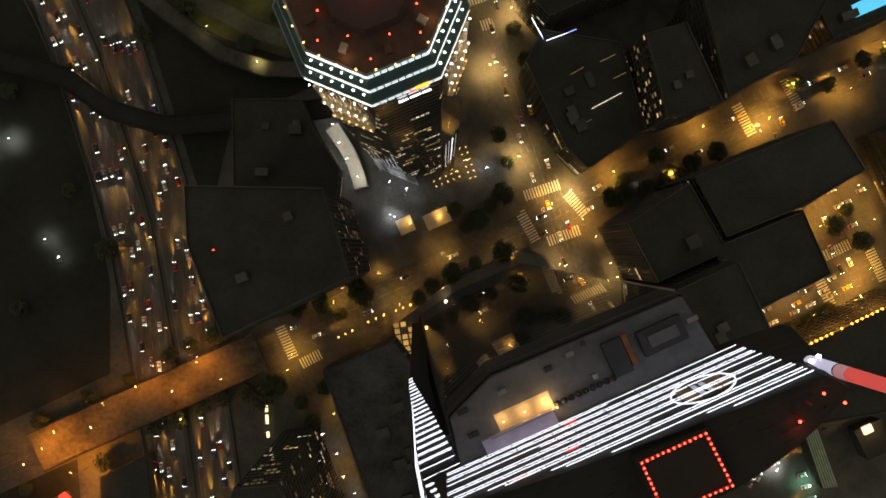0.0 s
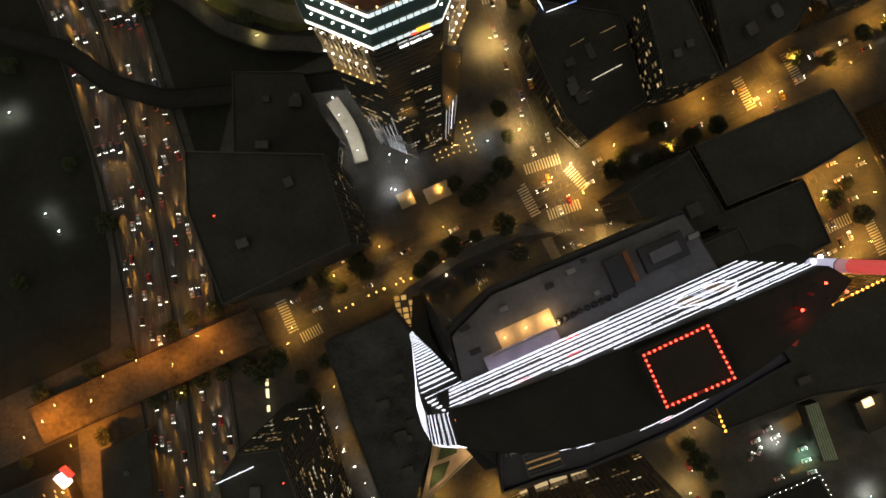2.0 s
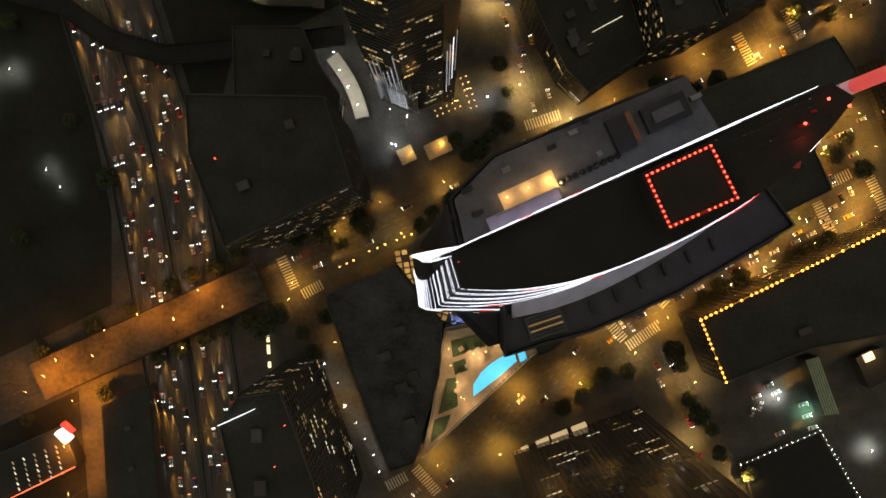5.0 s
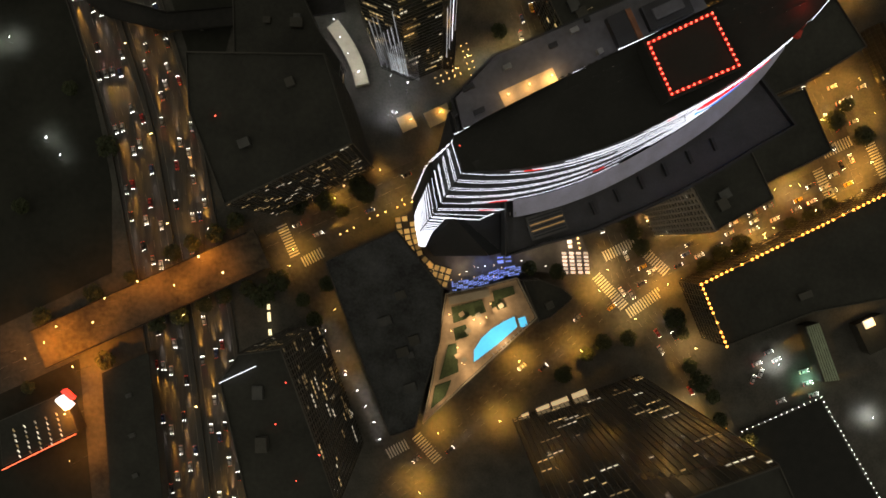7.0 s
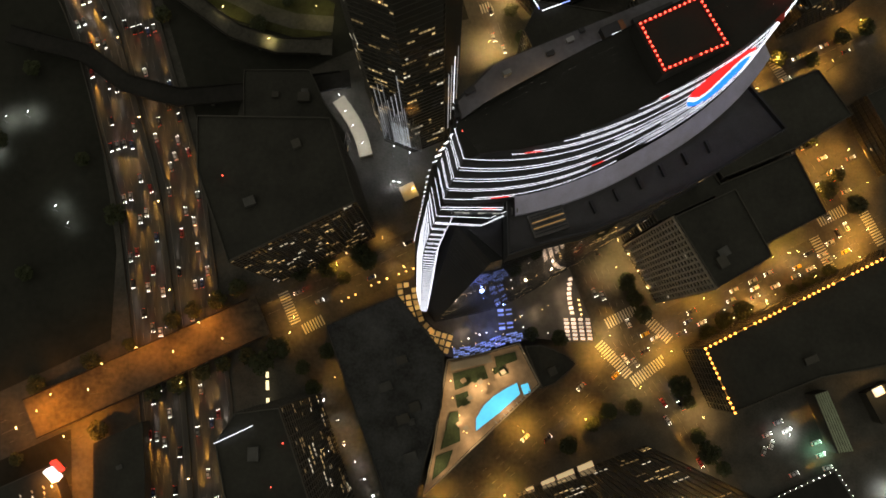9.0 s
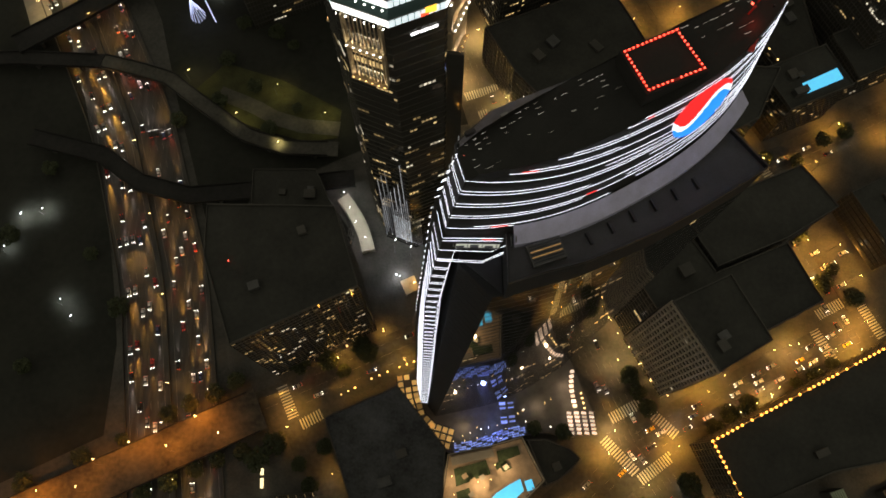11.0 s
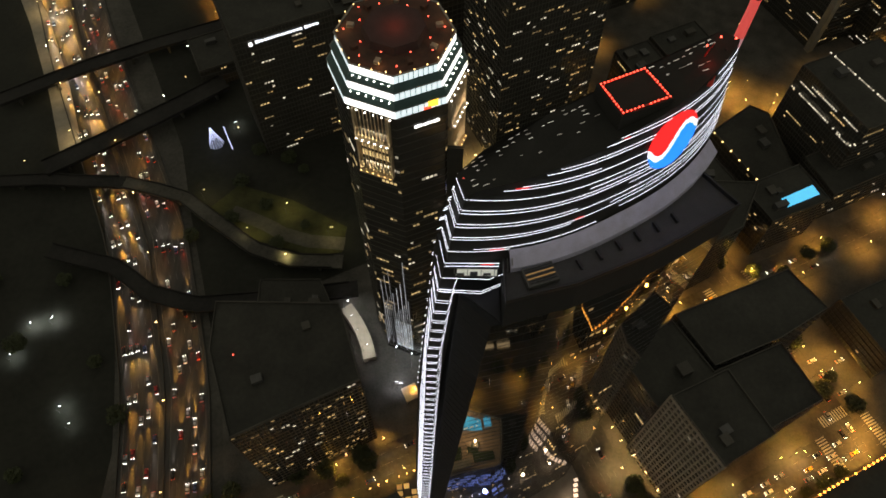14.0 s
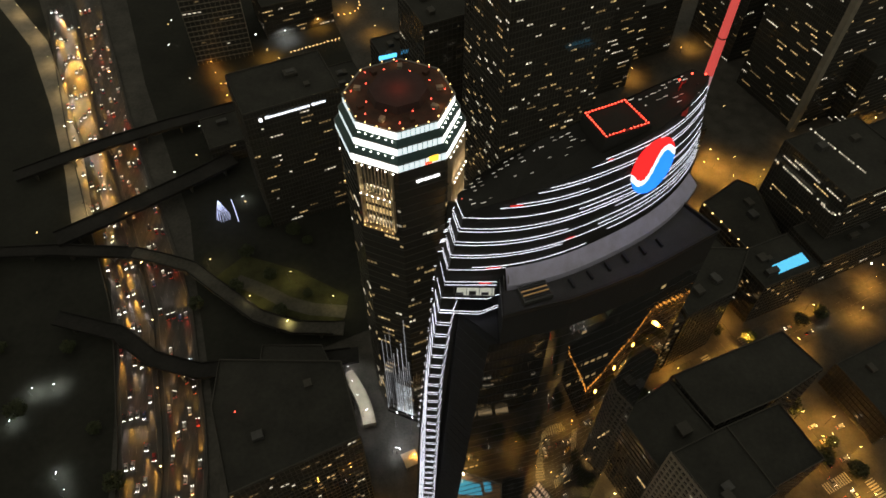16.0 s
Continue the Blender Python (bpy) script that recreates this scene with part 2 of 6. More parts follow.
# ---------------------------------------------------------------- street lamps
LAMP_AMBER = mat("amber_lamp", (0.9, 0.7, 0.4), emit=(1.0, 0.62, 0.22), power=30.0)
LAMP_WHITE = mat("white_lamp", (0.9, 0.9, 0.9), emit=(0.95, 0.97, 1.0), power=40.0)


def street_lamp(x, y, heading, watts, color, label, height=9.0, glow=LAMP_AMBER):
    s = thing("street_lamp", label, "street lamp", "street lamps", at=(x, y, 0.0))
    s.rotation_euler[2] = heading
    bm = bmesh.new()
    bmesh.ops.create_cone(bm, cap_ends=True, segments=8, radius1=0.14, radius2=0.07, depth=height, matrix=Matrix.Translation((0, 0, height / 2)))
    part("pole", bm, DARK_METAL, s)
    part("arm", bar(bmesh.new(), (0, 0, height - 0.1), (2.2, 0, height + 0.25), 0.09, 0.09), DARK_METAL, s)
    head = part("head", block(rect(2.4, 0, 0.9, 0.36), height + 0.16, height + 0.36, rect(2.4, 0, 0.7, 0.24)), DARK_METAL, s)
    part("lens", block(rect(2.4, 0, 0.96, 0.46), height + 0.04, height + 0.159), glow, head, "glowing lens")
    la = bpy.data.lights.new("bulb", "SPOT")
    la.energy, la.color, la.shadow_soft_size, la.spot_size, la.spot_blend = watts * 1.3, color, 0.35, 2.8, 0.6
    b = new("bulb", la)
    b.parent, b.location = s, (2.4, 0, height - 0.1)


AMBER, WARM, COOL = (1.0, 0.47, 0.065), (1.0, 0.6, 0.18), (0.85, 0.92, 1.0)
LINES = (
    (SEVENTH_W, 30, 9.8, 4200, AMBER, 352), (SEVENTH_E, 25, 9.5, 10000, AMBER, 10), (FIGUEROA[:3], 24, 12, 19000, (1.0, 0.62, 0.2), 12), (FIGUEROA[2:4], 30, 11, 7500, (1.0, 0.62, 0.22), 22),
    (FIGUEROA[3:6], 28, 11, 7500, WARM, 16), (EIGHTH[1:3], 27, 10.5, 10000, AMBER, 10), (EIGHTH[2:4], 27, 10.5, 12000, AMBER, 16), (SIDE_STREET, 30, 7.5, 2300, AMBER, 14), (FLOWER[:3], 30, 9, 12000, AMBER, 16), (SIXTH, 34, 8, 12000, AMBER, 30), (FIFTH, 40, 8, 18000, AMBER, 10))
for line, gap, off, watts, color, first in LINES:
    for i, (x, y, h) in enumerate(along(line, gap, 0, first)):
        side = 1 if i % 2 else -1
        px, py = x - math.sin(h) * off * side, y + math.cos(h) * off * side
        street_lamp(px, py, h - side * math.pi / 2, watts, color, "slim street lamp with a glowing amber head")


# ---------------------------------------------------------------- buildings in general
def lit(name, color, power):
    return mat(name, (0.5, 0.45, 0.35), emit=color, power=power, rand=0.6)


def lit_rows(name, color, power):
    return mat(name, (0.5, 0.45, 0.35), emit=color, power=power, rand=0.6, island=True)


WIN_WARM = lit("warm_window", (1.0, 0.68, 0.28), 0.6)
WIN_WHITE = lit("white_window", (1.0, 0.88, 0.66), 0.8)
ROW_WARM = lit_rows("warm_window_rows", (1.0, 0.66, 0.26), 0.7)
ROW_WHITE = lit_rows("white_window_rows", (1.0, 0.88, 0.66), 0.8)
ROW_DIM = lit_rows("dim_window_rows", (1.0, 0.6, 0.2), 0.2)
WIN_DIM = lit("dim_window", (1.0, 0.62, 0.2), 0.16)


def office(name, poly, z1, label, rng, floor=3.9, bay=3.0, share=0.08, wall=WALL, glass=GLASS, roof=ROOF, z0=0.15, sides=None, run=4, units=3, wins=(WIN_WARM, WIN_WHITE, WIN_DIM), head=1.5, deep=0.35, category="building", bands=True, many=False, pier=0.25, cap=None):
    """An office building over a plan: walls with recessed rows of glass, lit windows in runs, a parapet, a roof and roof units."""
    poly = ccw(poly)
    t = thing(name, label, category, at=(0, 0, z0))
    h = z1 - z0
    rows = {}
    if many:
        wins, head = (ROW_WARM, ROW_WHITE, ROW_DIM), 0.9
    part("wall", block(poly, 0, h), glass, t, "dark glass curtain wall")
    n = len(poly)
    ribs = bmesh.new()
    floors = int(h / floor)
    for i in range(n):
        a, b = Vector(poly[i]), Vector(poly[(i + 1) % n])
        d = b - a
        u = d.normalized()
        nrm = Vector((u.y, -u.x))
        if sides is not None and i not in sides:
            continue
        m = max(1, int(d.length / bay))
        w = d.length / m
        for f in range(floors if bands else 0):
            z = (f + 1) * floor
            p, q = a + nrm * 0.1, b + nrm * 0.1
            bar(ribs, (p.x, p.y, z), (q.x, q.y, z), deep, 0.5 if pier < 0.5 else 1.5)
        for k in range(m + 1):
            p = a + u * (w * k) + nrm * 0.08
            bar(ribs, (p.x, p.y, 0), (p.x, p.y, h), pier, pier, up=(u.x, u.y, 0))
        pane = {}
        f = 0
        while f < floors:
            k = 0
            while k < m:
                if rng.random() < share / run * 0.68:
                    kind = rng.choice(wins)
                    for j in range(rng.randint(1, run)):
                        if k + j >= m:
                            break
                        p = a + u * (w * (k + j + 0.5)) + nrm * 0.07
                        if many:
                            bm = rows.setdefault(kind.name, (kind, bmesh.new()))[1]
                            prism(bm, rect(p.x, p.y, w * 0.66, 0.12, math.atan2(u.y, u.x)), f * floor + floor / 2 - head / 2, f * floor + floor / 2 + head / 2)
                            continue
                        if kind.name not in pane:
                            bm = block(rect(0, 0, w - 0.45, 0.12), -head / 2, head / 2)
                            ob = part("window", bm, kind, t)
                            pane[kind.name] = ob.data
                        else:
                            ob = new("window", pane[kind.name])
                            ob.parent = t
                        ob.location = (p.x, p.y, f * floor + floor / 2)
                        ob.rotation_euler[2] = math.atan2(u.y, u.x)
                    k += run
                k += 1
            f += 1
    for kind, bm in rows.values():
        tagged(part("window_glow", bm, kind, t), kind="stuff")
    part("facade_frame", ribs, wall, t)
    part("parapet", sweep([(*p, h + 0.5) for p in inset(poly, 0.3)], 0.5, 1.0, True), cap or wall, t)
    part("roof", block(inset(poly, 0.5), h + 0.004, h + 0.1), roof, t)
    cx, cy = sum(p[0] for p in poly) / n, sum(p[1] for p in poly) / n
    e = Vector(poly[1]) - Vector(poly[0])
    for i in range(units):
        q = poly[rng.randrange(n)]
        k = rng.uniform(0.1, 0.55)
        x, y = cx + (q[0] - cx) * k, cy + (q[1] - cy) * k
        bm = block(rect(x, y, rng.uniform(3, 8), rng.uniform(2.5, 6), math.atan2(e.y, e.x)), h + 0.1, h + rng.uniform(1.6, 3.6))
        part("roof_unit", bm, ROOF_METAL if i % 2 else (cap or wall), t)
    return t


rng = random.Random(7)
GRID = math.radians(24.5)


def quad(x, y, lx, ly, turn=GRID):
    """A rectangle from its south-west corner, lx along the street grid and ly across it."""
    c, s = math.cos(turn), math.sin(turn)
    return [(x, y), (x + c * lx, y + s * lx), (x + c * lx - s * ly, y + s * lx + c * ly), (x - s * ly, y + c * ly)]


office("office_block", [(-100, 2), (-86, -35), (-36, -11), (-47, 24), (-101, 25)], 86, "large dark office block with a flat black roof", rng, share=0.26, sides=(0, 1, 2), run=2, bay=2.0, units=2, many=True)
office("low_annex", [(-103, 26.5), (-52, 25.5), (-50.5, 40), (-62, 56.5), (-70, 74), (-104, 74)], 15, "low dark annex with a flat black roof", rng, share=0.03, units=4, roof=ROOF)
# the low block's roof has grey smears of reflection put into its colour
office("low_office_block", [(-57.0, -58.1), (-23.4, -43.5), (-1.0, -71.7), (-2.5, -95.8), (-9.7, -119), (-14.1, -137.3), (-26.5, -141.3)], 28, "low dark block with reflected smears painted on its flat roof", rng, share=0.05, units=6, roof=mat("smeared_reflection_roof", (0.05, 0.052, 0.055), 0.7, vary=0.95, scale=0.09))
office("apartment_tower", [(-88, -104), (-81, -93), (-64, -91), (-59, -104), (-42, -152), (-77, -152.6)], 87, "dark tower with a rounded end and red roof beacons", rng, many=True, bay=2.2, share=0.4, units=2)
office("market_hall", [(120.0, -69.4), (222, -20), (245, -70), (173.1, -82.9), (131.9, -98.6)], 31, "dark flat-roofed block edged with amber bulbs", rng, share=0.03, units=1)
# stone only on the lit west side; the other walls are coloured as shade
office("stone_grid_building", [(92, -16.6), (108, -45.5), (131, -33), (117.5, -5)], 81, "office building, lit side pale stone with punched windows, shade in its other walls", rng, floor=4.0, bay=2.4, share=0.02, wall=STONE, sides=(0,), head=1.9, run=1, units=2, pier=0.9, deep=1.0, cap=WALL)
office("black_office_block", [(92.5, -14.5), (118, -3), (120, -34), (167, -11), (155, 16.5), (121, 2.5), (106, 28.5), (79, 11)], 58, "black flat-roofed office block", rng, share=0.02, units=3)
office("long_block", [(122, 5), (155.5, 18.5), (182, 34), (168, 55.5), (108, 31)], 58, "long block with a black flat roof", rng, share=0.04, units=0)
office("corner_block", [(38.8, 88.1), (46.8, 70), (57.5, 48.1), (68.1, 37.5), (95.7, 56.5), (83.7, 97.4), (46.8, 103.4)], 30, "dark corner block with lit streaks on its roof", rng, share=0.08, units=5)
office("window_tower", [(97.3, 56.8), (121.9, 64.1), (105.9, 98.5), (87.9, 93.6)], 55, "dark tower with rows of small lit windows", rng, share=0.3, run=1, bay=2.2, units=2, wins=(WIN_DIM, WIN_WARM))
office("north_east_block", [(124.3, 66.1), (153.4, 82.1), (168.1, 110.4), (112.1, 112.4)], 55, "black office block with a flat roof", rng, share=0.04, units=3)


# ---------------------------------------------------------------- the tall tower with the lit crown
N_A, N_B = Vector((0.7, -36.2)), Vector((47.0, -15.5))
LOW = [(20, -12.0, -51.0), (43, -11.6, -50.7), (204, -5.9, -48.2), (226, -3.9, -47.1), (242, -1.9, -45.8), (250, -0.4, -43.8), (258.2, 1.9, -41.3), (272, 2.2, -41.0)]


def spine(z):
    """The south-west edge of the tower's prow at a height."""
    for (za, xa, ya), (zb, xb, yb) in zip(LOW, LOW[1:]):
        if z <= zb:
            k = (z - za) / (zb - za)
            return Vector((xa + k * (xb - xa), ya + k * (yb - ya)))
    return Vector(LOW[-1][1:])


APEX = [(10, -15.6, -36.3), (40, -14.2, -36.8), (162, -9.4, -38.0), (207, -6.0, -38.0), (238, -3.8, -38.2), (247, -2.4, -38.0), (258.2, 0.6, -37.0), (272, 0.6, -37.0)]


def apex(z):
    """The north-west edge of the tower's prow at a height."""
    for (za, xa, ya), (zb, xb, yb) in zip(APEX, APEX[1:]):
        if z <= zb:
            k = (z - za) / (zb - za)
            return Vector((xa + k * (xb - xa), ya + k * (yb - ya)))
    return Vector(APEX[-1][1:])


def tip(z):
    return Vector((55.8, -12.8)).lerp(Vector((50.4, -17.0)), (z - 247) / 24)


def bow(z, s):
    """The crown's bulging south face at a height, s from its west edge (0) to its tip (1)."""
    a, b = spine(z), tip(z)
    d = b - a
    n = Vector((d.y, -d.x)).normalized()
    return a + d * s + n * (8.5 - 0.085 * (z - 247)) * (1 - abs(2 * s - 1) ** 2.5)


def crown_top(s):
    """The height of the crown's sloping top edge along its length."""
    return 258.6 + 13.5 * s ** 0.55


tower = thing("crowned_skyscraper", "tall dark glass skyscraper with white light lines on its sail crown", "skyscraper", at=(0, 0, 0.15))
SOUTH_FRONT = [(57.5, -32.0), (53.2, -34.5), (49.0, -37.0), (46.5, -38.5), (44.0, -40.0), (41.0, -41.6), (38.0, -43.25), (34.0, -45.05), (30.0, -46.85), (26.5, -48.3), (23.5, -49.6), (16.0, -51.5)]
BODY_TOP = [(0.6, -27.4), (7.5, -20.4), (39.1, -7.2), (45.5, -16.5), (52.5, -25.2)] + SOUTH_FRONT + [(8.0, -53.5), (1.6, -46.4), (2.8, -37.2)]
NOTCH_TOP = BODY_TOP[:-3] + [(9.6, -53.6), (9.6, -44.2), (2.8, -37.2)]
NOTCH_Z = 231.5
BODY_LOW = [(-12, -33), (7.5, -20.4), (39.1, -7.2), (45.5, -16.5), (52.5, -25.2)] + SOUTH_FRONT + [(-6.0, -56.0), (-10.0, -50.6), (-13.0, -38.0)]
TOWER_GLASS = mat("tower_glass", (0.015, 0.017, 0.02), 0.03, vary=0.2, scale=0.02, bump=0.006)
BAND_GLASS = mat("upper_band_glass", (0.014, 0.015, 0.017), 0.85, vary=0.3, scale=0.1)
TOWER_GLASS.node_tree.nodes["Principled BSDF"].inputs["IOR"].default_value = 3.3
body = part("glass_shaft", block(ccw(BODY_LOW), 0, NOTCH_Z, ccw([tuple(Vector(a).lerp(Vector(b), NOTCH_Z / 241.8)) for a, b in zip(BODY_LOW, BODY_TOP)])), TOWER_GLASS, tower)
part("upper_shaft", block(ccw(NOTCH_TOP), NOTCH_Z + 0.004, 241.8), BAND_GLASS, tower)
part("notch_deck", block([(1.9, -46.2), (9.3, -52.6), (9.3, -44.4)], NOTCH_Z + 0.004, NOTCH_Z + 0.2), DARK_METAL, tower)
body.data.materials.append(BAND_GLASS)
for face in body.data.polygons:
    face.use_smooth = True
    face.material_index = 1 if face.normal.z > 0.5 or (face.normal.x < -0.3 and face.normal.y < 0.1) else 0
body.data.set_sharp_from_angle(angle=math.radians(14))
ribs = bmesh.new()
for k in range(1, 56):
    z = k * 4.15
    f = z / 241.8
    ring = [Vector(a).lerp(Vector(b), f) for a, b in zip(BODY_LOW, BODY_TOP)]
    for a, b in zip(ring, ring[1:] + ring[:1]):
        bar(ribs, (a.x, a.y, z), (b.x, b.y, z), 0.07, 0.12)
part("mullion", ribs, DARK_METAL, body)
part("terrace_parapet", sweep([(*p, 242.3) for p in NOTCH_TOP], 0.5, 1.2, True), DARK_METAL, tower)
TERRACE_DECK = mat("dark_terrace_deck", (0.06, 0.06, 0.065), 0.8, vary=0.3, scale=0.3)
part("terrace", block(inset(ccw(NOTCH_TOP), 0.3), 241.8, 241.95), TERRACE_DECK, tower)

# the upper roof on the north side, with its plant and its glowing terrace
NORTH_ROOF = [(1.2, -27.8), (7.7, -21.0), (38.8, -7.8), (44.4, -16.6), (3.0, -35.3)]
north = part("upper_roof", block(ccw(NORTH_ROOF), 241.96, 244.8), ROOF_GREY, tower)
U = Vector((0.909, 0.417))


def plant(cx, cy, lx, ly, z0, h, m, label="", name="roof_plant"):
    return part(name, block(rect(cx, cy, lx, ly, GRID), z0, z0 + h), m, tower, label)


LAVENDER = mat("lavender_panel", (0.42, 0.36, 0.5), 0.6, vary=0.25, scale=0.5)
plant(12.6, -29.8, 12.6, 3.1, 244.8, 1.0, LAVENDER, "pale lavender roof panel")
plant(28, -17.4, 3.2, 5.8, 244.8, 1.6, DARK_METAL)
rust = mat("rusty_metal", (0.22, 0.09, 0.04), 0.8, vary=0.5, scale=0.6)
plant(29.9, -16.2, 0.9, 5.2, 244.8, 1.3, rust)
plant(35.3, -13.9, 7.6, 4.2, 244.8, 1.2, DARK_METAL)
plant(35.3, -13.9, 5.0, 1.9, 246.0, 0.5, ROOF_GREY)
for i, (x, y) in enumerate(((22.5, -15.2), (20.4, -17.0), (3.2, -26.2), (24.5, -20.5), (17.0, -19.4), (40.2, -11.3), (1.0, -30.5), (9.5, -23.0), (5.0, -30.0))):
    plant(x, y, 0.9 + 0.5 * (i % 3), 0.8, 244.8, 0.6 + 0.2 * (i % 4), METAL if i % 2 else DARK_METAL)
for k in range(9):
    p = Vector((18.5, -25.0)) + U * (k * 1.25)
    bm = bmesh.new()
    bmesh.ops.create_icosphere(bm, subdivisions=2, radius=0.55, matrix=Matrix.Translation((p.x, p.y, 245.3)) @ Matrix.Diagonal((1, 1, 0.85 + 0.2 * (k % 2), 1)))
    part("planter_shrub", bm, DARK_METAL, tower)
# deck patch whose sand colour also carries the lamps' gold pool
plant(13.2, -26.4, 9.6, 3.2, 244.8, 0.06, mat("lamp_gold_deck", (0.55, 0.42, 0.27), 0.8, vary=0.3, scale=0.5), "terrace deck, sand-coloured with the lamps' gold pool", "terrace_deck")
plant(13.0, -28.2, 11.5, 0.25, 244.8, 1.1, METAL, "", "terrace_rail")
LAMP_GOLD = mat("gold_lamp", (0.9, 0.7, 0.4), emit=(1.0, 0.6, 0.2), power=4.0)
for x, y, w in ((16.6, -24.6, 260), (18.2, -25.3, 200), (9.6, -27.6, 130), (13.0, -26.0, 130)):
    bm = bmesh.new()
    bmesh.ops.create_uvsphere(bm, u_segments=10, v_segments=6, radius=0.16, matrix=Matrix.Translation((x, y, 246.6)))
    lp = part("terrace_lamp", bm, LAMP_GOLD, tower, "glowing gold terrace lamp")
    part("lamp_stem", bar(bmesh.new(), (x, y, 244.8), (x, y, 246.5), 0.08, 0.08), DARK_METAL, lp)
    la = bpy.data.lights.new("bulb", "POINT")
    la.energy, la.color, la.shadow_soft_size = w, (1.0, 0.6, 0.22), 0.3
    b = new("bulb", la)
    b.parent, b.location = tower, (x, y, 246.0)

# the crown
STEPS = 36
RINGS = 9
crown = bmesh.new()
columns = []
for i in range(STEPS + 1):
    s = i / STEPS
    zt = crown_top(s)
    column = []
    for k in range(RINGS + 1):
        z = 241.9 + (zt - 241.9) * k / RINGS
        p = bow(max(245.5, z), s)
        column.append((p.x, p.y, z))
    columns.append(column)
feet = []
for i in range(13):
    s = 1 - i / 12
    p = N_A.lerp(N_B, s)
    feet.append(((p.x - 1.6 * (1 - s), p.y - 0.7 * (1 - s), 241.9), (p.x, p.y, crown_top(s) + 0.4)))
feet.append(((-2.6, -37.7, 241.9), (0.5, -37.0, 258.4)))
for a, b in feet:
    columns.append([tuple(Vector(a).lerp(Vector(b), k / RINGS)) for k in range(RINGS + 1)])
shell = [[crown.verts.new(p) for p in column] for column in columns]
for a, b in zip(shell, shell[1:] + shell[:1]):
    for k in range(RINGS):
        crown.faces.new((a[k], b[k], b[k + 1], a[k + 1]))
crown.faces.new([column[-1] for column in shell])
crown.faces.new([column[0] for column in shell][::-1])
BLACK_ROOF = mat("black_roof_deck", (0.014, 0.014, 0.013), 0.8, vary=0.4, scale=0.2)
part("crown_shell", crown, BLACK_ROOF, tower, "black sail-shaped crown")


def light_line(pts, name="light_line", m=LED_WHITE, w=0.08, parent=None):
    return part(name, sweep(pts, w * 0.7, w * 1.0), m, parent or tower)


def face_line(z, s0, s1, out=0.22):
    pts = []
    n = max(2, int((s1 - s0) * 40))
    for i in range(n + 1):
        s = s0 + (s1 - s0) * i / n
        p = bow(z, s)
        q = bow(z, min(1, s + 0.01)) - bow(z, max(0, s - 0.01))
        nn = Vector((q.y, -q.x)).normalized()
        p = p + nn * out
        pts.append((p.x, p.y, z))
    return pts


# pairs of lines round the south face, each floor; the upper ones begin where the sloping top lets them
for z, s0, s1 in ((246.3, 0.0, 0.155), (246.9, 0.06, 0.42), (249.3, 0.0, 0.33), (249.9, 0.0, 0.98), (248.3, 0.5, 0.97), (252.2, 0.0, 0.98), (252.9, 0.0, 0.34),
                  (250.9, 0.46, 0.97), (255.2, 0.0, 0.98), (255.9, 0.0, 0.985), (257.0, 0.37, 0.62), (258.2, 0.0, 0.99), (260.9, 0.10, 0.985), (261.7, 0.15, 0.40),
                  (263.9, 0.22, 0.985), (264.7, 0.26, 0.99), (267.0, 0.41, 0.99), (267.9, 0.46, 0.99), (270.2, 0.86, 0.99), (254.0, 0.52, 0.97)):
    light_line(face_line(z, s0, s1), w=0.068)
for z, s0, s1 in ((261.4, 0.13, 0.17), (267.4, 0.47, 0.49), (250.2, 0.34, 0.37), (246.6, 0.10, 0.14)):
    light_line(face_line(z, s0, s1, 0.3), m=LED_RED, w=0.18)
# straight lines on the north face
un = (N_B - N_A).normalized()
nn = Vector((-un.y, un.x)) * 0.22
LEN = (N_B - N_A).length
for z, a, b in ((246.4, 0.0, 1.0), (247.3, 0.0, 0.55), (249.3, 0, 1.0), (250.2, 0, 1.0), (252.3, 0, 1.0), (253.2, 0.3, 1.0), (255.3, 0, 1.0), (256.2, 0, 0.72), (258.3, 0.0, 1.0), (259.2, 0.03, 1.0),
                (261.3, 0.12, 1.0), (262.2, 0.17, 0.6), (264.2, 0.3, 1.0), (265.1, 0.34, 1.0), (267.2, 0.46, 1.0), (268.2, 0.72, 1.0), (269.8, 0.78, 1.0)):
    p, q = N_A + un * (LEN * a) + nn, N_A + un * (LEN * b) + nn
    pieces = max(1, round((q - p).length / 2.9))
    half = (q - p).length / pieces / 2 - 0.07
    tube = None
    for k in range(pieces):
        c = p.lerp(q, (k + 0.5) / pieces)
        if tube is None:
            one = part("light_tube", bar(bmesh.new(), (-half * un.x, -half * un.y, 0), (half * un.x, half * un.y, 0), 0.065, 0.11), LED_WHITE, tower)
            tube = one.data
        else:
            one = new("light_tube", tube)
            one.parent = tower
        one.location = (c.x, c.y, z)
for z, a in ((248.3, 0.40), (260.0, 0.36), (262.0, 0.20)):
    p, q = N_A + un * (LEN * a) + nn * 1.3, N_A + un * (LEN * a + 2.0) + nn * 1.3
    light_line([(p.x, p.y, z), (q.x, q.y, z)], m=LED_RED, w=0.2)

# the prow: a fin that carries chevrons of light down to the street
fin = bmesh.new()
prev = None
HEIGHTS = [16 + 4.3 * i for i in range(53)] + [241.8]


def prow(z):
    a = spine(z)
    w = apex(z)
    k = 0.5 + 5.9 * max(0.0, min(1.0, (z - 150) / 86))
    return [a + Vector((3.6, 2.6)), a + Vector((2.6, -0.2)), a, w, w + Vector((0.91, 0.41)) * k, w + Vector((5.5, 1.0))]


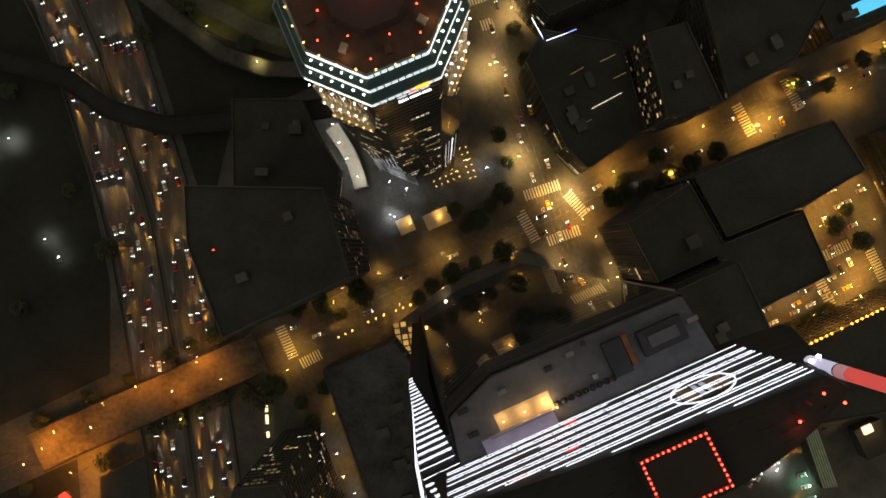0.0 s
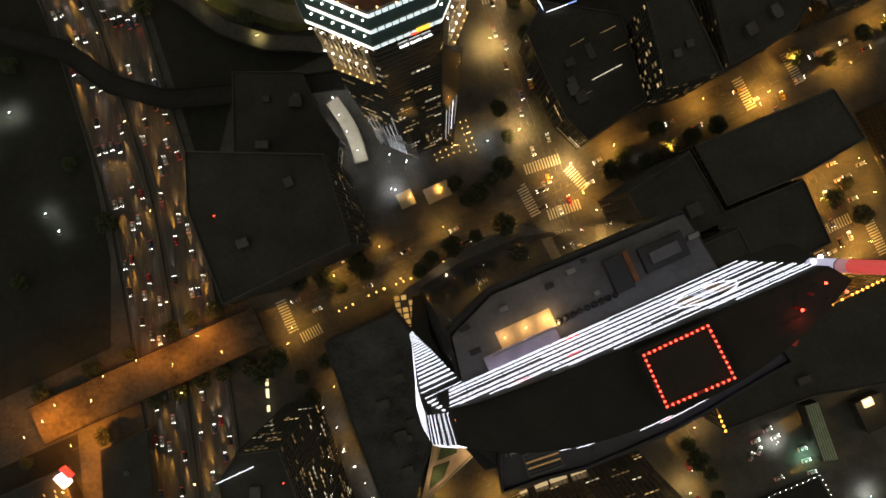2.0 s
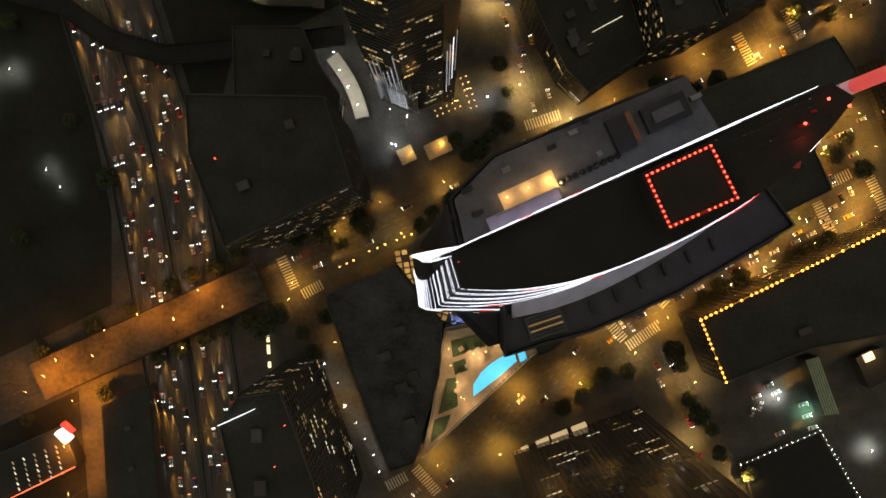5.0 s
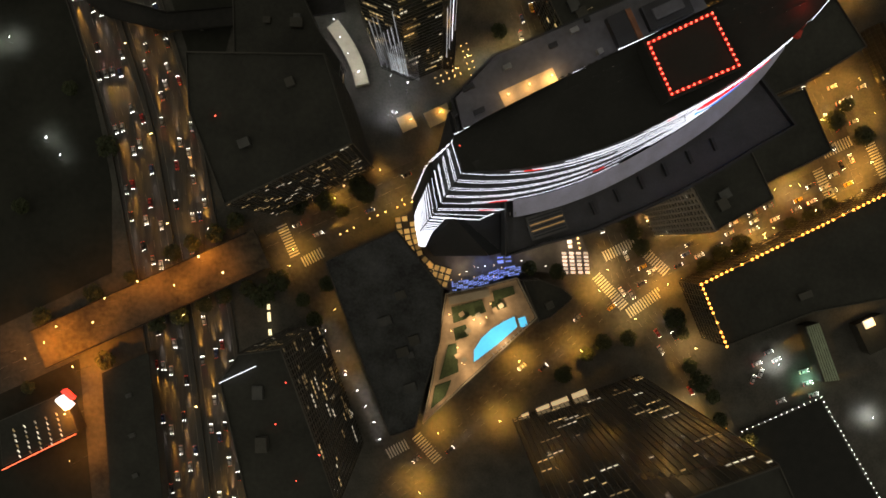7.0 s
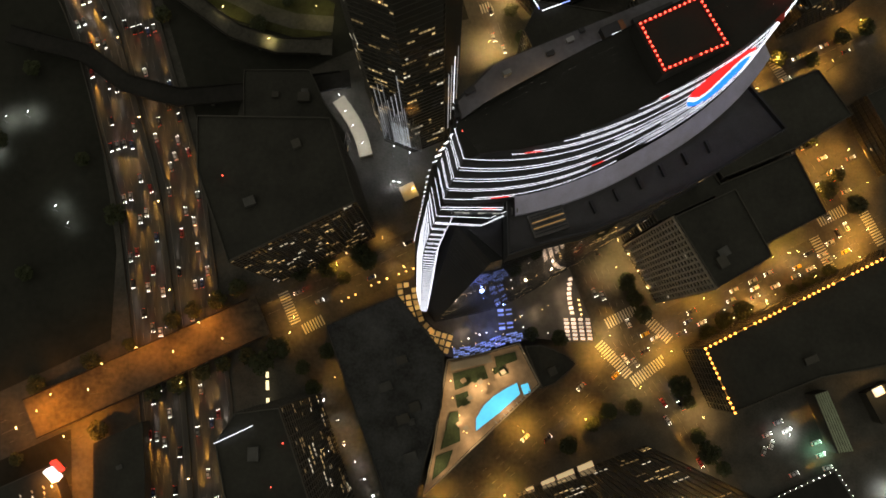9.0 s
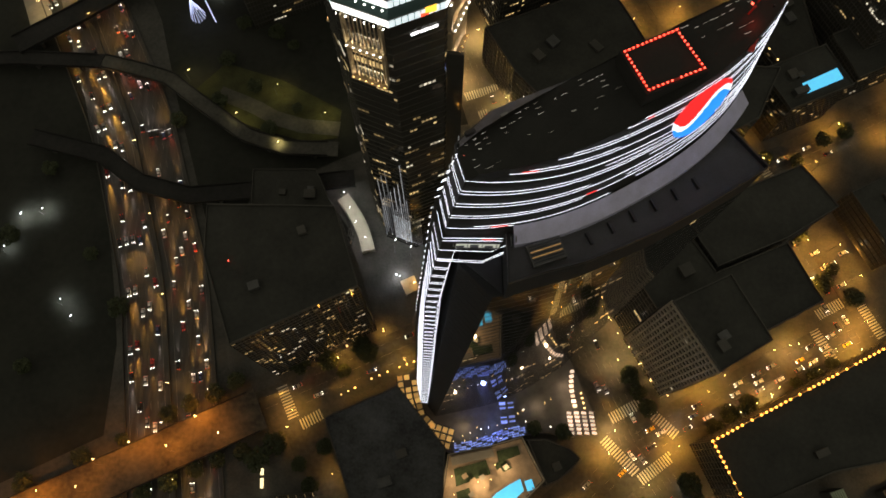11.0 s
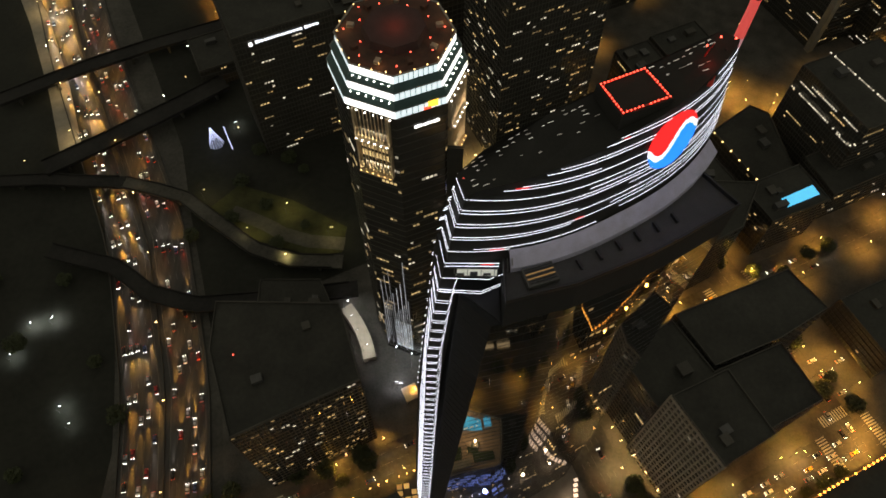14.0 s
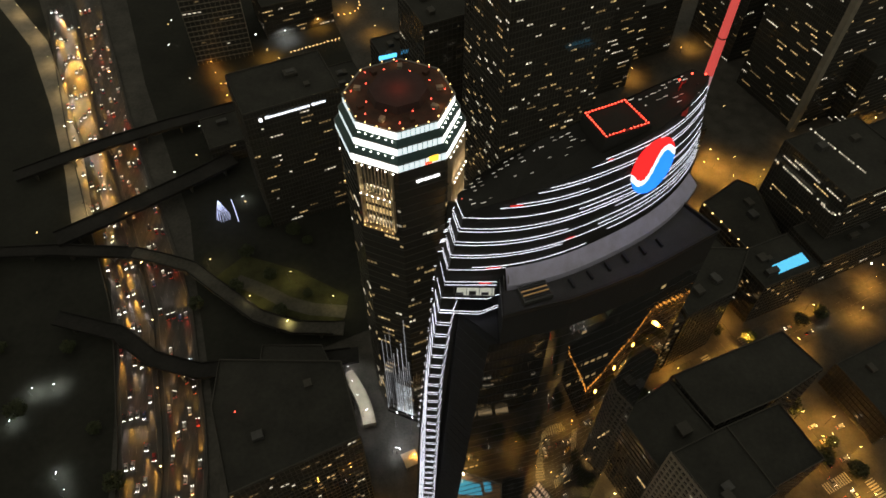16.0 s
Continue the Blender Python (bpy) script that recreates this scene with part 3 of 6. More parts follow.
for z in HEIGHTS:
    ring = [fin.verts.new((p.x, p.y, z)) for p in prow(z)]
    if prev:
        for i in range(6):
            fin.faces.new((prev[i], prev[(i + 1) % 6], ring[(i + 1) % 6], ring[i]))
    else:
        fin.faces.new(ring)
    prev = ring
fin.faces.new(prev)
prow_part = part("prow", fin, BLACK_ROOF, tower, "dark fin with chevron lights")
rows = [258.2, 255.9, 255.2, 252.9, 252.2, 249.9, 249.3, 246.9, 246.3, 243.2, 238.4] + [233.4 - 4.3 * i + d for i in range(49) for d in (0.0, 0.9)]
for z in rows:
    d, c, a, w, n, _ = [p for p in prow(min(z, 258))]
    tips = w
    w = a.lerp(w, min(1.0, (4.6 + max(0.0, 258 - z) * 0.02) / (w - a).length))
    oa, ow = (a - Vector((0.2, 0.15))), (w - Vector((0.25, -0.05)))
    light_line([(*oa, z), (*ow, z)], w=0.075)
    if z > 155:
        ow = tips - Vector((0.25, -0.05))
        light_line([(*ow, z), (*(n + Vector((-0.1, 0.22))), z)], w=0.12)
    if z < 237:
        light_line([(a.x, a.y - 0.2, z), (c.x, c.y - 0.2, z)], w=0.08)
        light_line([(c.x + 0.15, c.y, z), (d.x + 0.15, d.y, z)], w=0.05)
for z, ends in ((243.2, ((10.4, -0.1),)), (242.4, ((10.4, -0.1),)), (238.4, ((9.2, -0.4), (13.2, 1.4))), (234.2, ((8.4, -0.5), (13.2, 1.6))), (233.4, ((8.4, -0.5), (13.2, 1.6)))):
    a = spine(z)
    light_line([(a.x, a.y - 0.2, z)] + [(a.x + x, a.y - 0.2 + y, z) for x, y in ends], w=0.08)
a = spine(243)
light_line([(a.x + 6.8, a.y - 0.4, 243.0), (a.x + 9.2, a.y - 0.4, 243.0)], m=LED_RED, w=0.18)
# dim lit offices behind the south glass
r_glass = random.Random(9)
ring_lo, ring_hi = BODY_LOW[5:18:3] + BODY_LOW[17:18], BODY_TOP[5:18:3] + BODY_TOP[17:18]
glow = {m.name: (m, bmesh.new()) for m in (ROW_DIM, ROW_WARM)}
for f in range(3, 56):
    for i in range(len(ring_lo) - 1):
        k = f * 4.15 / 241.8
        a, b = Vector(ring_lo[i]).lerp(Vector(ring_hi[i]), k), Vector(ring_lo[i + 1]).lerp(Vector(ring_hi[i + 1]), k)
        d = b - a
        out = Vector((-d.y, d.x)).normalized() * 0.02
        m = int(d.length / 1.6)
        j = 0
        while j < m:
            if r_glass.random() < 0.024:
                kind = r_glass.choice((ROW_DIM, ROW_DIM, ROW_DIM, ROW_DIM, ROW_WARM))
                for q in range(r_glass.randint(1, 5)):
                    if j + q < m:
                        p = a + d * ((j + q + 0.5) / m) - out * 4
                        prism(glow[kind.name][1], rect(p.x, p.y, 1.1, 0.3, math.atan2(d.y, d.x)), f * 4.15 + 1.4, f * 4.15 + 2.5)
                j += 4
            j += 1
for m, bm in glow.values():
    tagged(part("window_glow", bm, m, tower), kind="stuff")
# the sky lobby box under the crown
bx = spine(240)
LOBBY = mat("lobby_light", (0.6, 0.6, 0.55), emit=(0.9, 0.92, 0.78), power=0.42, vary=0.6, scale=0.8)
part("lobby_glass", block(rect(bx.x + 6.2, bx.y + 0.9, 8.6, 1.8, -0.02), 238.7, 242.0), LOBBY, tower, "dimly lit glass lobby")
part("lobby_roof", block(rect(bx.x + 6.0, bx.y + 0.8, 9.6, 2.4, -0.02), 242.0, 242.3), DARK_METAL, tower)
for i in range(4):
    x = bx.x + 2.2 + 2.6 * i
    part("lobby_post", bar(bmesh.new(), (x, bx.y - 0.12, 238.5), (x, bx.y - 0.12, 242.3), 0.14, 0.14), METAL, tower)
part("lobby_floor", block(rect(bx.x + 6.0, bx.y + 0.9, 9.6, 2.2, -0.02), 238.2, 238.68), DARK_METAL, tower)
for i in range(3):
    p = Vector((bx.x + 3.4 + 2.6 * i, bx.y - 0.06))
    part("lobby_desk", block(rect(p.x, p.y, 1.5, 0.1), 238.9, 239.8 + 0.5 * (i % 2)), DARK_METAL, tower)
for k in (0.0, 0.9):
    part("tie_rod", bar(bmesh.new(), (9.8 + k, -46.6, 246.4), (11.2 + k, -47.2, 232.5), 0.16, 0.16), METAL, tower)

# the sloping pale band below the south face
band = bmesh.new()
rows_lo, rows_hi = [], []
for i in range(25):
    s = 0.155 + 0.765 * i / 24
    p = bow(246.3, s)
    q = bow(246.3, min(1, s + 0.01)) - bow(246.3, s - 0.01)
    n2 = Vector((q.y, -q.x)).normalized()
    rows_hi.append((band.verts.new((*(p + n2 * 0.3), 246.2)), band.verts.new((*(p + n2 * 0.3), 245.9))))
    rows_lo.append((band.verts.new((*(p + n2 * 2.9), 243.6)), band.verts.new((*(p + n2 * 2.9), 241.96))))
for i in range(24):
    band.faces.new((rows_hi[i][0], rows_lo[i][0], rows_lo[i + 1][0], rows_hi[i + 1][0]))
    band.faces.new((rows_lo[i][0], rows_lo[i][1], rows_lo[i + 1][1], rows_lo[i + 1][0]))
    band.faces.new((rows_hi[i][1], rows_hi[i + 1][1], rows_lo[i + 1][1], rows_lo[i][1]))
    band.faces.new((rows_hi[i][0], rows_hi[i + 1][0], rows_hi[i + 1][1], rows_hi[i][1]))
PALE = mat("pale_metal_roof", (0.5, 0.5, 0.68), 0.55, vary=0.2, scale=0.4)
part("sloping_band", band, PALE, tower, "pale grey sloping metal band")
# skylight on the terrace
# two skylight slats glow by themselves in place of amber light on them
AMBER_SLAT = mat("amber_glow_slat", (0.6, 0.4, 0.2), emit=(1.0, 0.5, 0.12), power=0.16)
part("skylight", block(rect(16.2, -48.2, 6.2, 4.0, 0.32), 241.95, 243.4), ROOF_METAL, tower)
for i in range(7):
    p = Vector((16.2, -48.2)) + Vector((-math.sin(0.32), math.cos(0.32))) * (i - 3) * 0.5
    d = Vector((math.cos(0.32), math.sin(0.32))) * 2.8
    part("skylight_slat", bar(bmesh.new(), (*(p - d), 243.5), (*(p + d), 243.5), 0.2, 0.12), AMBER_SLAT if i in (2, 4) else DARK_METAL, tower)
for k in range(6):
    p = Vector((24 + k * 4.0, -45.6 + k * 2.1))
    part("terrace_unit", block(rect(p.x, p.y, 0.5, 2.2, 0.4), 241.95, 242.8), DARK_METAL, tower)

# emblem shapes on the crown's two long faces
E_RED, E_BLUE, E_WHITE = (mat("emblem_" + n, c, emit=c, power=p) for n, c, p in (("red", (0.95, 0.02, 0.02), 1.3), ("blue", (0.02, 0.22, 0.95), 1.5), ("white", (0.9, 0.92, 1.0), 1.5)))
S_MID, Z_MID, HALF = 0.675, 260.4, 7.0


def emblem(name, m, test, out):
    bm = bmesh.new()
    nu, nv = 52, 44
    for i in range(nu):
        for j in range(nv):
            u, v = (i + 0.5) / nu * 2 - 1, (j + 0.5) / nv * 2 - 1
            if u * u + v * v < 1 and test(u, v):
                q = []
                for di, dj in ((0, 0), (1, 0), (1, 1), (0, 1)):
                    s = S_MID + 0.105 * ((i + di) / nu * 2 - 1)
                    z = Z_MID + HALF * ((j + dj) / nv * 2 - 1)
                    p = bow(z, s)
                    e = bow(z, s + 0.01) - bow(z, s - 0.01)
                    p = p + Vector((e.y, -e.x)).normalized() * out
                    q.append(bm.verts.new((p.x, p.y, z)))
                bm.faces.new(q)
    bmesh.ops.remove_doubles(bm, verts=bm.verts, dist=0.001)
    ext = bmesh.ops.extrude_face_region(bm, geom=bm.faces[:])
    bmesh.ops.translate(bm, verts=[g for g in ext["geom"] if isinstance(g, bmesh.types.BMVert)], vec=(0.05, -0.1, 0))
    part(name, bm, m, tower)


def turn(u, v):
    """How far a place lies above the emblem's S-shaped band."""
    return (v - 0.47 * math.sin(math.pi * u)) / math.hypot(1.0, 1.1 * math.cos(math.pi * u))


emblem("emblem_red_field", E_RED, lambda u, v: turn(u, v) > 0.095, 0.36)
emblem("emblem_blue_field", E_BLUE, lambda u, v: turn(u, v) < -0.095, 0.36)
emblem("emblem_white_band", E_WHITE, lambda u, v: abs(turn(u, v)) <= 0.095, 0.36)
# the oval sign on the north face: a glowing outline with two bars
c0 = N_A + un * (LEN * 0.785) + nn * 0.55
ring = []
for k in range(25):
    a = k / 24 * 2 * math.pi
    p = c0 + un * (4.6 * math.cos(a))
    ring.append((p.x, p.y, 258.5 + 5.4 * math.sin(a)))
light_line(ring, "oval_sign_rim", E_WHITE, 0.16)
BRONZE = mat("bronze_panel", (0.3, 0.2, 0.08), 0.5, vary=0.3, scale=0.6)
for k, zc in ((-2.3, 258.5), (2.3, 258.5)):
    p, q = c0 + un * (k - 1.1) - nn * 0.2, c0 + un * (k + 1.1) - nn * 0.2
    part("oval_sign_panel", bar(bmesh.new(), (p.x, p.y, zc), (q.x, q.y, zc), 0.12, 6.5), BRONZE, tower)
OVAL_DIM = mat("dim_white_sign", (0.6, 0.6, 0.7), emit=(0.7, 0.72, 0.9), power=0.35)
for k in (-0.6, 0.6):
    p, q = c0 + un * (k - 0.35), c0 + un * (k + 0.35)
    part("oval_sign_bar", bar(bmesh.new(), (p.x, p.y, 258.5), (q.x, q.y, 258.5), 0.12, 5.0), OVAL_DIM, tower)

# small guide lights along the roof
r_deck = random.Random(4)
guide, hoods = bmesh.new(), bmesh.new()
for row, off in enumerate((-0.7, -1.6, -2.6, -3.5, -4.7, -6.0)):
    for j in range(34):
        if r_deck.random() < (0.5 if row < 2 else 0.22):
            s = 0.02 + j * 0.028
            p = N_A.lerp(N_B, s) + Vector((un.y, -un.x)) * (-off)
            z = crown_top(s) + 0.28
            long = r_deck.uniform(0.5, 1.3)
            q = p + Vector((un.y, -un.x)) * 0.015
            prism(guide, rect(p.x, p.y, long, 0.02, math.atan2(un.y, un.x)), z, z + 0.2)
            back = p - Vector((un.y, -un.x)) * 0.035
            prism(hoods, rect(back.x, back.y, long + 0.1, 0.02, math.atan2(un.y, un.x)), z, z + 0.205)
            prism(hoods, rect(q.x, q.y, long + 0.1, 0.11, math.atan2(un.y, un.x)), z + 0.21, z + 0.24)
tagged(part("louvre_hood", hoods, BLACK_ROOF, tower), kind="stuff")
tagged(part("guide_light", guide, lit_rows("louvre_light", (1.0, 0.92, 0.78), 0.7), tower), kind="stuff")
# the roof deck: landing square with red lamps, beacons, the mast
deck = [Vector(p) for p in ((32.8, -23.0), (36.1, -29.5), (27.7, -33.1), (24.8, -26.7))]
pad = thing("landing_deck", "black rooftop landing square edged with red lamps", "landing pad", at=(0, 0, 266.5))
part("deck", block(inset(ccw([tuple(p) for p in deck]), -0.5), 0, 4.4), BLACK_ROOF, pad)
RED_LAMP = mat("red_lamp", (0.9, 0.2, 0.2), emit=(1.0, 0.075, 0.04), power=6.0)
# faint self-glow that stands in for the halo of red light
RED_HALO = mat("red_halo_glow", (0.3, 0.02, 0.015), 0.4, emit=(1.0, 0.02, 0.01), power=0.012)
me = None
for i in range(4):
    a, b = deck[i], deck[(i + 1) % 4]
    m = 12 if (b - a).length > 8 else 10
    tray = bar(bmesh.new(), (*a, 4.5), (*b, 4.5), 0.4, 0.1)
    part("lamp_tray", tray, RED_HALO, pad, "narrow tray glowing as the red lamps' halo")
    for k in range(m):
        if i == 1 and k == 6:
            continue
        p = a.lerp(b, k / m)
        if me is None:
            bm = bmesh.new()
            bmesh.ops.create_uvsphere(bm, u_segments=8, v_segments=5, radius=0.15)
            o = part("red_lamp", bm, RED_LAMP, pad, "small red lamp")
            me = o.data
        else:
            o = new("red_lamp", me)
            o.parent = pad
        o.location = (p.x, p.y, 4.65)
mast = thing("roof_mast", "tapered spire mast with red light over white put into its surface", "mast", at=(50.6, -15.6, 262))
# the mast's skin glows by itself in place of the lamps that light it
WHITE_LIT = mat("mast_white_glow", (0.7, 0.7, 0.75), 0.4, emit=(0.75, 0.72, 1.0), power=0.55)
RED_LIT = mat("mast_red_glow", (0.6, 0.1, 0.1), 0.4, emit=(1.0, 0.12, 0.10), power=0.5)
PINK_LIT = mat("mast_pink_glow", (0.6, 0.4, 0.4), 0.4, emit=(0.8, 0.35, 0.38), power=0.4)
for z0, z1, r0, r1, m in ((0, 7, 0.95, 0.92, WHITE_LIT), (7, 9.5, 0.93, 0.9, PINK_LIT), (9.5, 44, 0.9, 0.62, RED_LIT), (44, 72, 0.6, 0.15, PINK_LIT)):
    bm = bmesh.new()
    bmesh.ops.create_cone(bm, cap_ends=True, segments=20, radius1=r0, radius2=r1, depth=z1 - z0, matrix=Matrix.Translation((0, 0, (z0 + z1) / 2)))
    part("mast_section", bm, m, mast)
for z in (7, 18, 29, 40, 51):
    bm = bmesh.new()
    bmesh.ops.create_cone(bm, cap_ends=True, segments=20, radius1=1.0 - z * 0.006, radius2=1.0 - z * 0.006, depth=0.25, matrix=Matrix.Translation((0, 0, z)))
    part("mast_collar", bm, DARK_METAL, mast)
COOL_BULB = mat("violet_white_bulb", (0.9, 0.85, 1), emit=(0.85, 0.78, 1.0), power=8.0)
for x, y, z in ((-1.0, 0.5, 2.2), (-0.9, -0.7, 1.2), (0.2, 1.1, 1.8), (0.4, -1.2, 0.6)):
    bm = bmesh.new()
    bmesh.ops.create_uvsphere(bm, u_segments=8, v_segments=5, radius=0.32, matrix=Matrix.Translation((x, y, z)))
    part("base_lamp", bm, COOL_BULB, mast, "bright violet-white lamp at the mast's foot")
# the maintenance crane on the roof; the red light on it is also painted
crane = thing("roof_crane", "window-cleaning crane on the black roof, its red light put into the paint", "crane", at=(44.6, -24.0, 268.0))
CRANE_RED = mat("crane_red_lit_paint", (0.6, 0.06, 0.04), 0.5, vary=0.2, scale=1.0)
part("carriage", block(rect(0, 0, 1.5, 1.3, 0.9), 0.0, 0.6), DARK_METAL, crane)
part("turret", block(rect(0, 0, 1.1, 1.0, 0.9), 0.6, 2.2, rect(0, 0, 0.8, 0.8, 0.9)), CRANE_RED, crane)
part("boom", bar(bmesh.new(), (0, 0, 2.0), (1.5, 4.6, 3.4), 0.35, 0.45), CRANE_RED, crane)
part("counterweight", block(rect(-0.5, -1.2, 0.9, 0.8, 1.25), 1.3, 2.1), CRANE_RED, crane)
la = bpy.data.lights.new("crane_lamp", "POINT")
la.energy, la.color, la.shadow_soft_size = 90, (1.0, 0.06, 0.03), 0.2
b = new("crane_lamp", la)
b.parent, b.location = crane, (-0.6, 1.6, 4.6)
for x, y, h in ((44.5, -18.6, 3.2), (45.6, -19.6, 2.0), (43.2, -20.4, 4.0), (46.8, -19.2, 2.6)):
    # the tall frames glow red in place of red light falling on them
    part("roof_frame", bar(bmesh.new(), (x, y, 268.5), (x + 0.5, y - 0.4, 269.5 + h), 0.25, 0.25), RED_HALO if h > 3 else DARK_METAL, tower)
for x, y, z in ((1.6, -37.6, 259.2), (3.6, -41.2, 259.2), (46.4, -17.6, 273.0), (48.6, -18.6, 273.6), (43.0, -20.8, 274.0)):
    bm = bmesh.new()
    bmesh.ops.create_uvsphere(bm, u_segments=8, v_segments=5, radius=0.2, matrix=Matrix.Translation((x, y, z)))
    part("beacon", bm, RED_LAMP, tower, "small red roof beacon")


# ---------------------------------------------------------------- the octagonal tower with three lit tiers
OCT = (-16.5, 56.0)


def octagon(r):
    return [(OCT[0] + r * math.cos(math.radians(-90 + 45 * k)), OCT[1] + r * math.sin(math.radians(-90 + 45 * k))) for k in range(8)]


oct_tower = thing("octagonal_skyscraper", "dark octagonal skyscraper with three glowing white tiers under its roof", "skyscraper", at=(0, 0, 0.15))
part("shaft", block(octagon(22.0), 0, 193.8), GLASS, oct_tower, "dark glass shaft")
TIER_PANE = mat("tier_pane", (0.6, 0.65, 0.65), emit=(0.80, 0.93, 0.95), power=1.0)
TIER_HOT = mat("tier_pane_bright", (0.8, 0.8, 0.78), emit=(1.0, 0.98, 0.94), power=2.2)
TIER_ROOF = mat("tier_roof_metal", (0.07, 0.125, 0.125), 0.4, 0.4, vary=0.2, scale=0.2)
BULB = mat("warm_white_bulb", (1, 0.95, 0.85), emit=(1.0, 0.94, 0.82), power=9.0)
BULB_WARM = mat("warm_bulb", (1, 0.9, 0.7), emit=(1.0, 0.6, 0.2), power=4.0)
bulb_mesh = {}


def bulb(parent, x, y, z, m=BULB, r=0.28):
    key = (m.name, r)
    if key not in bulb_mesh:
        bm = bmesh.new()
        bmesh.ops.create_uvsphere(bm, u_segments=8, v_segments=5, radius=r)
        o = part("bulb", bm, m, parent)
        bulb_mesh[key] = o.data
    else:
        o = new("bulb", bulb_mesh[key])
        o.parent = parent
    o.location = (x, y, z)
    return o


for r, z0, z1, nr, nz in ((22.6, 193.9, 197.2, 20.6, 199.8), (20.6, 199.6, 202.8, 18.8, 205.2), (18.8, 205.0, 208.2, 0, 0)):
    core = part("tier", block(octagon(r - 0.25), z0 - 0.2, z1), TIER_ROOF, oct_tower)
    if nr:
        part("sloping_roof", block(octagon(r + 0.3), z1 + 0.01, nz, octagon(nr + 0.2)), TIER_ROOF, oct_tower, "dark sloping metal roof")
    o8 = octagon(r)
    for k in range(8):
        a, b = Vector(o8[k]), Vector(o8[(k + 1) % 8])
        u = (b - a).normalized()
        L = (b - a).length
        hot = k in (7, 1)
        me = None
        for j in range(9):
            p = a + u * (L * (j + 0.5) / 9)
            if me is None:
                pane = part("tier_pane", block(rect(0, 0, L / 9 - (0.12 if hot else 0.3), 0.16), z0 + 0.15, z1 - 0.25), TIER_HOT if hot else (TIER_PANE), oct_tower)
                me = pane.data
            else:
                pane = new("tier_pane", me)
                pane.parent = oct_tower
            pane.location = (p.x, p.y, 0)
            pane.rotation_euler[2] = math.atan2(u.y, u.x)
        if hot:
            nrm = Vector((u.y, -u.x))
            for j in range(6):
                p = a + u * (L * (j + 0.5) / 6) + nrm * 0.9
                bulb(oct_tower, p.x, p.y, z0 - 0.2, r=0.24)
        rimb = bar(bmesh.new(), (*a, z1 + 0.15), (*b, z1 + 0.15), 0.5, 0.3)
        part("tier_rim", rimb, METAL, oct_tower)
REDDISH = mat("brown_roof_deck", (0.075, 0.038, 0.026), 0.8, vary=0.5, scale=0.25)
part("roof_deck", block(octagon(18.3), 208.2, 208.4), REDDISH, oct_tower, "brown roof deck")
part("plant_house", block(octagon(10.5), 208.4, 211.0, octagon(9.8)), mat("dark_plant_house", (0.05, 0.03, 0.03), 0.8), oct_tower)
for k in range(16):
    a = math.radians(22.5 * k + 4)
    r = 11.5 if k % 2 else 15.5
    bulb(oct_tower, OCT[0] + r * math.cos(a), OCT[1] + r * math.sin(a), 209.3 + (k % 3) * 0.6, RED_LAMP, 0.24)
for k in range(26):
    a = math.radians(13.85 * k)
    bulb(oct_tower, OCT[0] + 17.8 * math.cos(a), OCT[1] + 17.8 * math.sin(a), 209.0, BULB_WARM, 0.24)
for k in range(9):
    a = math.radians(40 * k + 10)
    part("roof_unit", block(rect(OCT[0] + 14 * math.cos(a), OCT[1] + 14 * math.sin(a), 2.2, 1.6, a), 208.4, 209.6), REDDISH if k % 2 else STONE, oct_tower)
    if k % 2 == 0:
        la = bpy.data.lights.new("roof_unit_lamp", "POINT")
        la.energy, la.color, la.shadow_soft_size = 90, (1.0, 0.5, 0.18), 0.2
        b = new("roof_unit_lamp", la)
        b.parent, b.location = oct_tower, (OCT[0] + 15.6 * math.cos(a + 0.08), OCT[1] + 15.6 * math.sin(a + 0.08), 210.0)
red_light = bpy.data.lights.new("roof_beacon_glow", "POINT")
red_light.energy, red_light.color, red_light.shadow_soft_size = 500, (1.0, 0.12, 0.05), 0.5
rl = new("roof_beacon_glow", red_light)
rl.parent, rl.location = oct_tower, (OCT[0], OCT[1], 215)

# face by face: floor bands, sparse lit windows, the lit balconies
o8 = octagon(22.0)
for f in range(1, 48):
    part("floor_band", sweep([(*p, f * 4.0) for p in o8], 0.3, 0.5, True), WALL, oct_tower)
r8 = random.Random(3)
win_me = {}
for k in range(8):
    a, b = Vector(o8[k]), Vector(o8[(k + 1) % 8])
    u = (b - a).normalized()
    nrm = Vector((u.y, -u.x))
    for f in range(2, 44):
        j = 0
        while j < 11:
            if r8.random() < (0.055 if f > 6 else 0.12):
                kind = r8.choice((WIN_WARM, WIN_WHITE, WIN_DIM))
                for q in range(r8.randint(1, 4)):
                    if j + q > 10:
                        break
                    p = a + u * ((j + q + 0.5) / 11 * (b - a).length) + nrm * 0.08
                    if kind.name not in win_me:
                        o = part("window", block(rect(0, 0, 1.1, 0.12), -0.55, 0.55), kind, oct_tower)
                        win_me[kind.name] = o.data
                    else:
                        o = new("window", win_me[kind.name])
                        o.parent = oct_tower
                    o.location, o.rotation_euler[2] = (p.x, p.y, f * 4.0 + 2.0), math.atan2(u.y, u.x)
                j += 4
            j += 1
GOLD_STONE = mat("gold_lit_stone", (0.45, 0.36, 0.24), 0.7, vary=0.2, scale=0.4)
